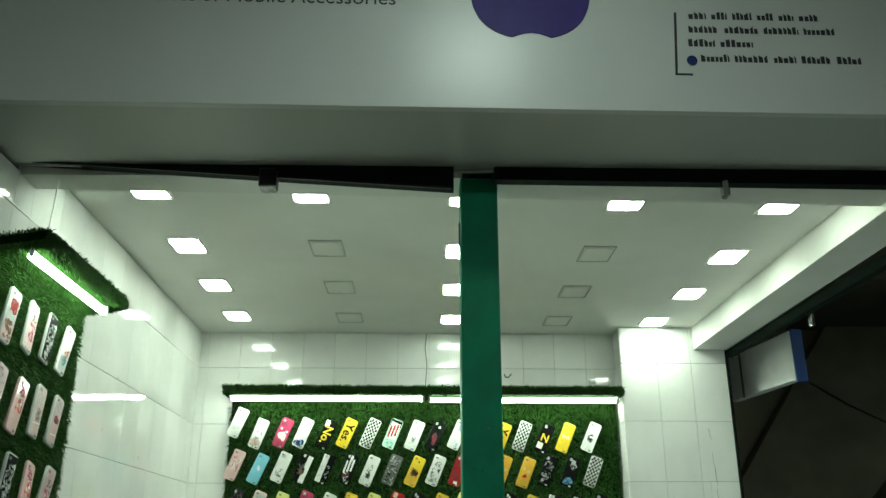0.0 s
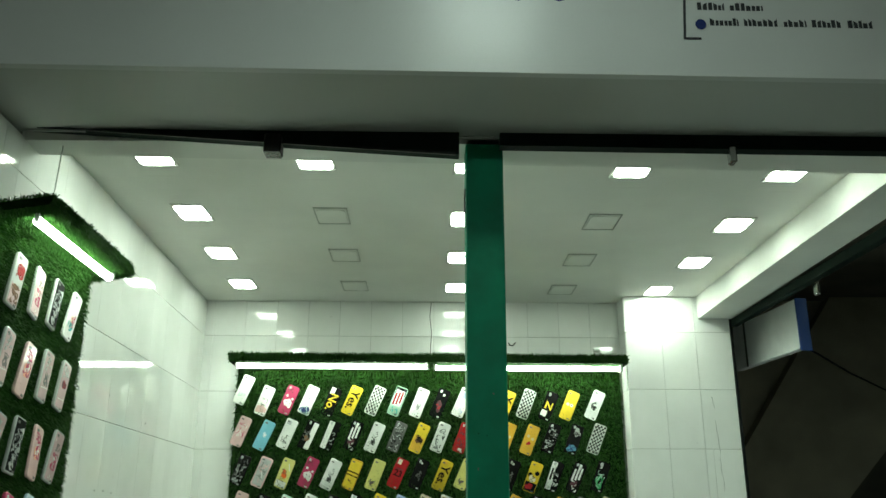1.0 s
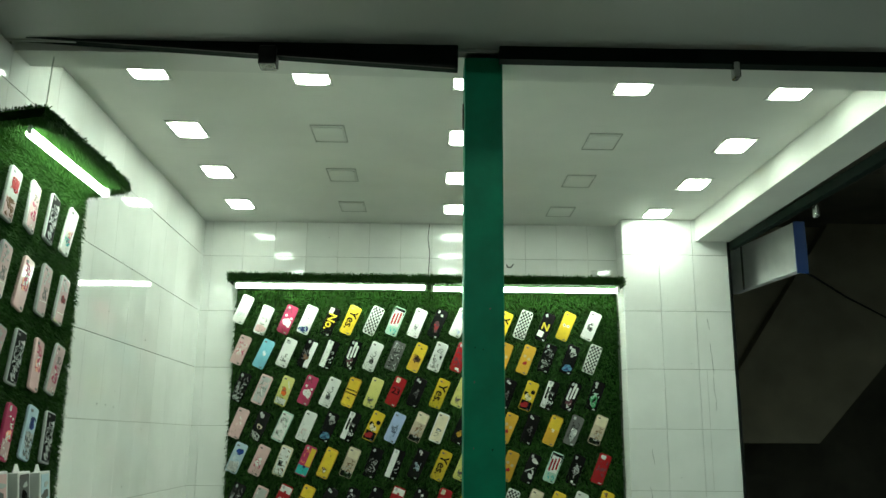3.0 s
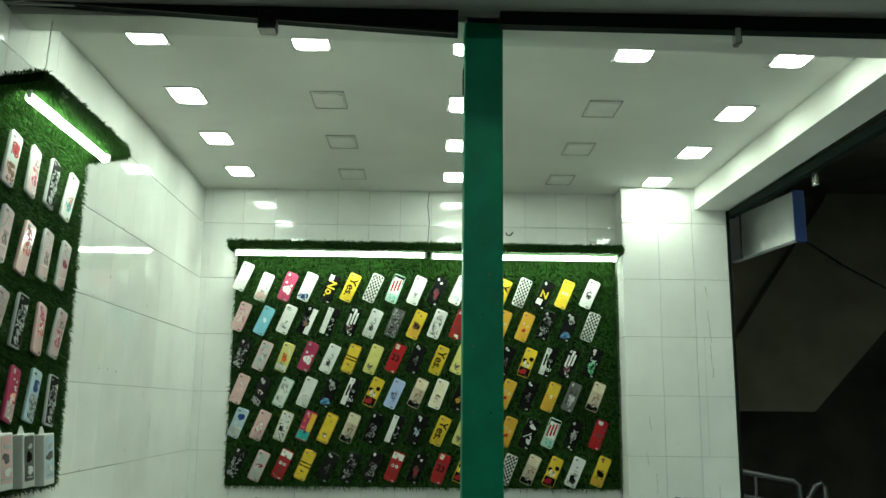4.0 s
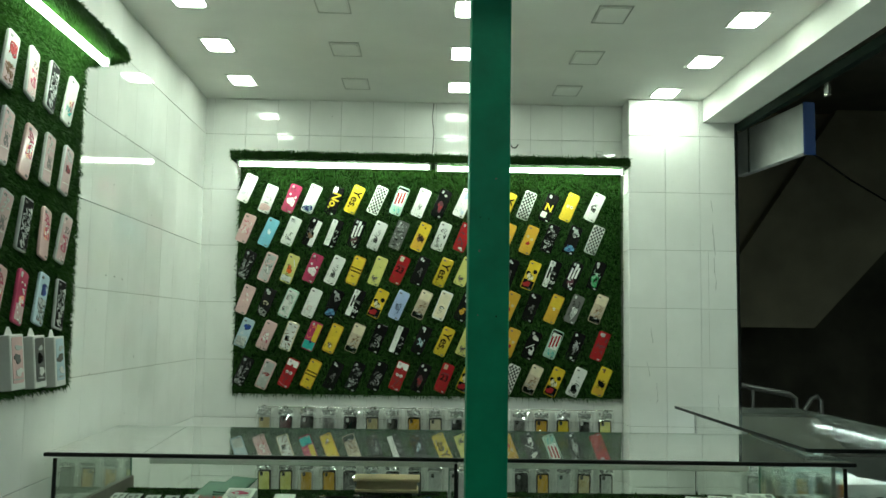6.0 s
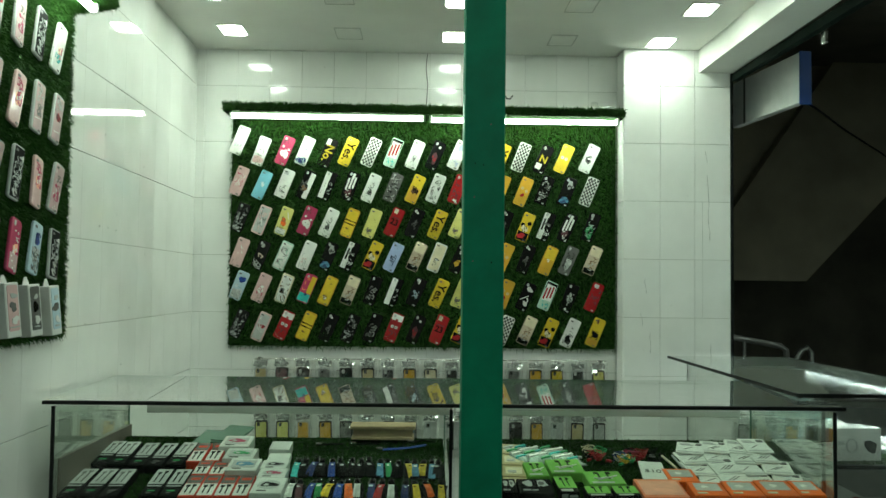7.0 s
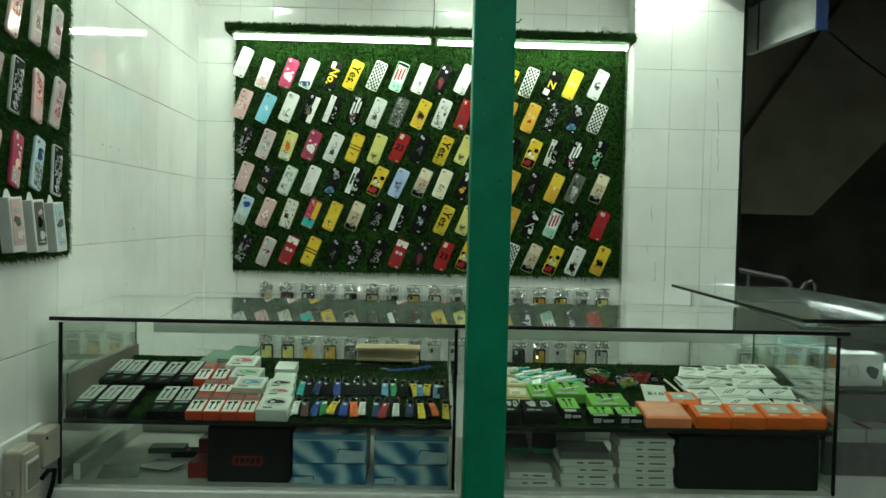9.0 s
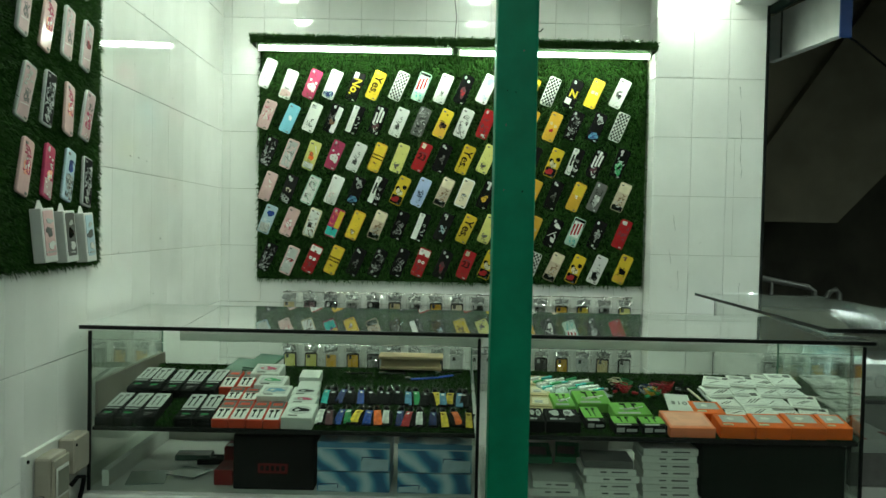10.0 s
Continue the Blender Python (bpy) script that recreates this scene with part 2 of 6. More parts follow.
def blades(name, base, up, n, length, seed, parent=None, width=0.0016, label=""):
    """Plastic turf: n thin bent blades; base(rng, n) gives roots and up the way that they stand."""
    rng = np.random.default_rng(seed)
    root = base(rng, n)
    ln = length * rng.uniform(0.55, 1.25, (n, 1))
    way = np.array(up) + rng.normal(0, 0.45, (n, 3))
    way /= np.linalg.norm(way, axis=1, keepdims=True)
    side = np.cross(way, rng.normal(0, 1, (n, 3)))
    side /= np.linalg.norm(side, axis=1, keepdims=True)
    sag = np.array((0, 0, -0.35)) * ln
    mid, tip = root + way * ln * 0.55, root + way * ln + sag
    w = width * rng.uniform(0.7, 1.3, (n, 1))
    v = np.stack([root - side * w, root + side * w, mid + side * w * 0.9, mid - side * w * 0.9, tip], 1).reshape(-1, 3)
    me = bpy.data.meshes.new(name)
    i = np.arange(n)[:, None] * 5
    quads, tris = (i + [0, 1, 2, 3]).tolist(), (i + [3, 2, 4]).tolist()
    me.from_pydata(v.tolist(), [], [f for pair in zip(quads, tris) for f in pair])
    me.materials.append(M_GRASS)
    ob = new(name, me)
    ob.parent = parent
    return tagged(ob, label or "short green plastic turf blades", "", "", "stuff")


# ---- the large structure ----
LW = pose(-1.178, 2.55, 0, 0, 0, 1.26)          # the left wall's surface: x = 0, y along it
ceiling = solid("ceiling", box(-1.30, 1.352, 2.06, 4.2, 2.405, 2.60), M_CEIL, kind="structure", label="white painted flat shop ceiling")
wall_back = solid("wall_back", box(-1.35, 1.338, 4.092, 4.25, 0, 2.405), M_GROUT, kind="structure", label="white tiled rear wall of the shop")
wall_left = solid("wall_left", bx(box(-0.16, -0.004, -0.69, -0.522, 0, 2.325), -0.16, -0.004, -0.5215, 1.56, 0, 2.41), M_GROUT, kind="structure", label="white glazed tiled side wall", m=LW)
pier = solid("wall_pier", box(0.836, 1.338, 3.951, 4.092, 0, 2.405), M_GROUT, kind="structure", label="white tiled pier beside the dark opening")
solid("beam", hexa(bmesh.new(), [(1.199, 2.0, 2.296), (1.354, 2.0, 2.296), (1.350, 3.947, 2.296), (1.188, 3.947, 2.296),
                                  (1.199, 2.0, 2.405), (1.354, 2.0, 2.405), (1.350, 3.947, 2.405), (1.188, 3.947, 2.405)]),
      M_PLASTER, kind="structure", label="white plastered drop beam along the side opening")
solid("lintel", hexa(bmesh.new(), [(-1.30, 2.035, 2.317), (1.8, 2.035, 2.317), (1.8, 2.225, 2.317), (-1.30, 2.125, 2.317),
                                    (-1.30, 2.035, 2.60), (1.8, 2.035, 2.60), (1.8, 2.225, 2.60), (-1.30, 2.125, 2.60)]),
      M_PLASTER, kind="structure", label="plastered lintel over the shop front")
solid("floor", box(-6, 6, -4, 9, -0.1, 0), M_FLOOR, kind="structure", label="grey tiled mall floor")
# passage shell: this ceiling, opposite and side walls are unseen, added to close it
solid("hall_ceiling", box(-6, 6, -4, 1.95, 3.25, 3.35), M_CONC, kind="structure", label="unseen dark ceiling closing the mall passage")
solid("hall_ceiling", box(1.32, 6, 1.95, 9, 3.25, 3.35), M_CONC, kind="structure", label="bare dark ceiling beyond the shop")
solid("wall_opposite", box(-6, 6, -4.1, -4, 0, 3.25), M_CONC, kind="structure", label="unseen wall closing the passage")
solid("wall_far", box(1.2, 6, 9, 9.1, 0, 3.25), M_CONC, kind="structure", label="dark wall at the far end")
solid("wall_east", box(6, 6.1, -4, 9, 0, 3.25), M_CONC, kind="structure", label="unseen dark side wall closing the mall")
solid("wall_west", box(-6.1, -6, -4, 9, 0, 3.25), M_CONC, kind="structure", label="unseen dark side wall closing the passage")
solid("opening_trim", box(1.339, 1.351, 3.942, 4.0, 0, 2.295), M_BLACK, kind="structure", label="black metal edge strip on the pier")

# ---- sign board over the front ----
sign = thing("sign_board", "pale grey shop sign box with printed lettering", "sign", pose(0, 1.69, 2.338, 0, 0, 0.75))
part("face_panel", box(-1.75, 1.75, 0, 0.02, -0.0045, 0.85, bevel=0.0008), M_SIGN, sign)
part("underside_panel", hexa(bmesh.new(), [(-1.75, 0.0202, -0.004), (1.75, 0.0202, -0.004), (1.75, 0.33, -0.004), (-1.75, 0.33, -0.004),
                                           (-1.75, 0.0202, 0.012), (1.75, 0.0202, 0.012), (1.75, 0.33, 0.012), (-1.75, 0.33, 0.012)]), M_ALU, sign,
     "grey metallic composite soffit panel")
part("rear_trim", box(-1.75, 1.75, 0.331, 0.338, -0.008, 0.02), M_ALU, sign)
x = -0.83
for word in "All Kinds of Mobile Accessories".split():
    me = text_mesh(word, 0.0515, M_INK, 0, "LEFT")
    part("printed_word", me, None, sign, "black printed word", pose(x, -0.001, 0.283))
    x += max(v.co.x for v in me.vertices) + 0.0135
bm = bmesh.new()
pts = []
for k in range(72):
    a = 2 * math.pi * k / 72
    x, z = 0.145 * math.copysign(abs(math.cos(a)) ** 0.85, math.cos(a)), 0.17 * math.sin(a)
    if z < 0:
        z = -0.165 * (abs(math.sin(a)) ** 0.72) + 0.020 * max(0, 1 - (x / 0.045) ** 2) * 0.85
    pts.append((x, z))
part("emblem", prism(bm, pts, -0.002, 0.0), matt("purple"), sign, "dark violet rounded emblem", pose(0.143, 0, 0.345))
part("corner_line", prism(bmesh.new(), [(0.474, 0.090), (0.515, 0.090), (0.515, 0.095), (0.480, 0.095), (0.492, 0.262), (0.486, 0.262)], -0.0012, 0.0), M_INK, sign)
rng = random.Random(4)
for row, (x1, z, words) in enumerate(((0.836, 0.254, 6), (0.870, 0.216, 4), (0.668, 0.178, 2), (0.922, 0.137, 5))):
    x = 0.509 + 0.004 * (3 - row) + (0.03 if row == 3 else 0)
    gap = 0.012
    w = (x1 - x - gap * (words - 1)) / words
    weights = [rng.uniform(0.7, 1.3) for _ in range(words)]
    for k in weights:
        ww = w * words * k / sum(weights)
        bm = bmesh.new()
        u = x
        while u < x + ww - 0.004:
            s = min(rng.uniform(0.009, 0.014), x + ww - u)
            prism(bm, [(u, z - 0.009), (u + s * 0.72, z - 0.009), (u + s * 0.72, z + rng.choice((0.004, 0.004, 0.011))), (u, z + rng.choice((0.004, 0.010)))], -0.001, 0.0)
            u += s
        part("text_bar", bm, M_INK, sign)
        x += ww + gap
bm = bmesh.new()
prism(bm, [(0.517 + 0.0125 * math.cos(a * 0.3927), 0.130 + 0.0135 * math.sin(a * 0.3927)) for a in range(16)], -0.0014, 0.0)
part("badge", bm, matt("navy"), sign, "small round dark blue badge")

# shutter track behind the sign: a bar that sags towards the post
track = thing("shutter_track", "dark green steel shutter track under the sign", "shutter track", pose(0, 0, 0))
part("left_bar", hexa(bmesh.new(), [(-1.25, 2.0, 2.345), (-0.031, 2.0, 2.272), (-0.031, 2.033, 2.272), (-1.25, 2.033, 2.345),
                                    (-1.25, 2.0, 2.37), (-0.031, 2.0, 2.37), (-0.031, 2.033, 2.37), (-1.25, 2.033, 2.37)]), M_RAIL, track)
part("right_bar", hexa(bmesh.new(), [(0.075, 2.0, 2.298), (1.8, 2.0, 2.288), (1.8, 2.033, 2.288), (0.075, 2.033, 2.298),
                                     (0.075, 2.0, 2.37), (1.8, 2.0, 2.37), (1.8, 2.033, 2.37), (0.075, 2.033, 2.37)]), M_RAIL, track)
part("bar_lip", hexa(bmesh.new(), [(-1.25, 1.994, 2.342), (-0.04, 1.994, 2.268), (-0.04, 2.0, 2.268), (-1.25, 2.0, 2.342),
                                   (-1.25, 1.994, 2.347), (-0.04, 1.994, 2.275), (-0.04, 2.0, 2.275), (-1.25, 2.0, 2.347)]), M_BLACK, track)
part("stop_block", box(-0.533, -0.488, 1.985, 2.03, 2.268, 2.32, bevel=0.004), M_BLACK, track)
part("stop_plate", box(-0.528, -0.49, 1.983, 2.02, 2.264, 2.2675), M_STEEL, track)
part("hook", box(0.669, 0.686, 1.99, 2.02, 2.254, 2.30, bevel=0.004), M_STEEL, track)

# ---- green post ----
post = thing("steel_post", "green enamel painted square steel post", "post", pose(-0.013, 2.035, 0, 0, 0, 0))
part("shaft", box(0, 0.098, 0, 0.09, 0, 2.335, bevel=0.005, seg=2), M_GREEN, post)
part("weld_seam", box(-0.004, 0.0005, 0.02, 0.03, 2.13, 2.2, bevel=0.002), M_BLACK, post)
rng = random.Random(9)
for k in range(7):
    x, z, r = rng.uniform(0.01, 0.09), rng.choice((1.36, 1.5, 1.58, 1.62, 1.66, 1.9)) + rng.uniform(-0.03, 0.03), rng.uniform(0.0008, 0.0022)
    part("paint_chip", prism(bmesh.new(), [(x + r * math.cos(a) * rng.uniform(0.6, 1.4), z + r * 1.6 * math.sin(a) * rng.uniform(0.6, 1.4)) for a in (0, 1, 2, 3, 4, 5)], -0.0006, 0.001),
         matt("grey" if k % 2 else "black"), post)


# ---- ceiling lights ----
def ceiling_light(x, y, lit, strong=False):
    t = thing("ceiling_light", "square recessed ceiling light, glowing white" if lit else "square recessed ceiling light, switched off",
              "ceiling light", pose(x, y, 2.405), "ceiling lights")
    bm = bmesh.new()
    w = 0.006 if lit else 0.003
    for a in ((-0.059, 0.059, -0.082, -0.082 + w), (-0.059, 0.059, 0.082 - w, 0.082), (-0.059, -0.059 + w, -0.082 + w, 0.082 - w), (0.059 - w, 0.059, -0.082 + w, 0.082 - w)):
        bx(bm, *a, -0.004, 0.0)
    # frames of lit lights get a paler colour, the lamp's glow painted in
    part("frame", bm, M_LFRAME_LIT if lit else M_LFRAME, t)
    bm = bmesh.new()
    ring = [(sx * 0.032 + 0.018 * math.cos(g), sy * 0.050 + 0.018 * math.sin(g)) for sx, sy, g0 in ((1, 1, 0), (-1, 1, 90), (-1, -1, 180), (1, -1, 270)) for g in (radians(g0 + 22.5 * k) for k in range(5))]
    lo, hi = [bm.verts.new((u, v, -0.0055)) for u, v in ring], [bm.verts.new((u, v, -0.001)) for u, v in ring]
    bm.faces.new(lo[::-1])
    bm.faces.new(hi)
    for k in range(len(ring)):
        bm.faces.new((lo[k], lo[(k + 1) % len(ring)], hi[(k + 1) % len(ring)], hi[k]))
    part("diffuser", bm, (M_LED_STRONG if strong else M_LED) if lit else M_CEIL, t)
    part("rim_plate", box(-0.0525, 0.0525, -0.0755, 0.0755, -0.0025, 0.0), M_CEIL, t)


for ci, x in enumerate((-0.945, -0.455, 0.022, 0.517, 1.005)):
    for ri, y in enumerate((2.318, 2.815, 3.287, 3.765)):
        yy = min(y + 0.042 * (x + 0.945), 3.832 if ci == 4 else 9)
        ceiling_light(x - 0.012 * (ri - 1) * (ci == 0) - 0.03 * (ci == 4 and ri == 3), yy, ci in (0, 2, 4) or ri == 0, ci == 4 and ri == 3)


# ---- turf panel on the rear wall ----
def led_tube(parent, x0, x1, y, z, r=0.011):
    part("led_tube", tube(bmesh.new(), [(x0, y, z), (x1, y, z)], r, 10), M_TUBE, parent, "glowing white tube")
    part("tube_holder", box(x0 - 0.012, x0, y - 0.014, y + 0.014, z - 0.014, z + 0.02, bevel=0.003), M_WHITE, parent)
    part("tube_holder", box(x1, x1 + 0.012, y - 0.014, y + 0.014, z - 0.014, z + 0.02, bevel=0.003), M_WHITE, parent)


turf_panel = thing("turf_panel", "green artificial turf display panel on tiled wall", "display panel", pose(0, 0, 0))
part("backing_board", box(-1.028, 0.820, 4.066, 4.084, 0.978, 2.10), M_MAT, turf_panel)
part("ledge", box(-1.038, 0.826, 3.90, 4.065, 2.068, 2.095), M_MAT, turf_panel, "turf covered ledge over the panel")
led_tube(turf_panel, -1.004, -0.118, 3.945, 2.055)
led_tube(turf_panel, -0.074, 0.795, 3.945, 2.050)


def rect_y(x0, x1, y, z0, z1):
    return lambda g, n: np.stack([g.uniform(x0, x1, n), np.full(n, y), g.uniform(z0, z1, n)], 1)


blades("turf", rect_y(-1.031, 0.822, 4.066, 0.975, 2.07), (0, -1, -0.3), 110000, 0.021, 1, turf_panel, 0.0014)
blades("ledge_turf", rect_y(-1.04, 0.826, 3.90, 2.07, 2.10), (0, -0.9, 0.05), 11000, 0.018, 2, turf_panel)
blades("ledge_turf", lambda g, n: np.stack([g.uniform(-1.04, 0.826, n), g.uniform(3.89, 4.05, n), np.full(n, 2.095)], 1), (0, -0.25, 1), 12000, 0.030, 3, turf_panel)

# ---- phone cases ----
CW, CH, CT = 0.0288, 0.0705, 0.0095


def outline(hw, hh, r, seg=4):
    p = []
    for cx, cz, a0 in ((hw - r, hh - r, 0), (-hw + r, hh - r, 90), (-hw + r, -hh + r, 180), (hw - r, -hh + r, 270)):
        p += [(cx + r * math.cos(radians(a0 + 90 * k / seg)), cz + r * math.sin(radians(a0 + 90 * k / seg))) for k in range(seg + 1)]
    return p


def case_body():
    bm = bmesh.new()
    rings = []
    for grow, y in ((-0.0016, 0.0), (0, -0.0018), (0, -CT + 0.0022), (-0.0008, -CT + 0.0007), (-0.0026, -CT)):
        rings.append([bm.verts.new((x, y, z)) for x, z in outline(CW + grow, CH + grow, 0.009)])
    n = len(rings[0])
    for a, b in zip(rings, rings[1:]):
        for k in range(n):
            bm.faces.new((a[k], a[(k + 1) % n], b[(k + 1) % n], b[k]))
    bm.faces.new(rings[0][::-1])
    bm.faces.new(rings[-1])
    return bm


BODY = {}


def body_mesh(c):
    if c not in BODY:
        BODY[c] = mesh_of("case_body", case_body(), gloss(c))
        for p in BODY[c].polygons:
            p.use_smooth = len(p.vertices) == 4
    return BODY[c]


Y0, Y1 = -CT - 0.0006, -CT + 0.0003


def blob(u, v, ru, rv, seed, lobes=5, n=18):
    r = random.Random(seed)
    ph = [r.uniform(0, 6.28) for _ in range(4)]
    pts = []
    for k in range(n):
        a = 2 * math.pi * k / n
        s = 1 + 0.10 * math.sin(lobes * a + ph[0]) + 0.20 * math.sin(2 * a + ph[1]) + 0.13 * math.sin(3 * a + ph[2])
        x, z = u * CW + ru * CW * s * math.cos(a), v * CH + rv * CH * s * math.sin(a)
        pts.append((max(-CW * 0.9, min(CW * 0.9, x)), max(-CH * 0.95, min(CH * 0.95, z))))
    return pts


def slab(u0, u1, v0, v1):
    return [(u0 * CW, v0 * CH), (u1 * CW, v0 * CH), (u1 * CW, v1 * CH), (u0 * CW, v1 * CH)]


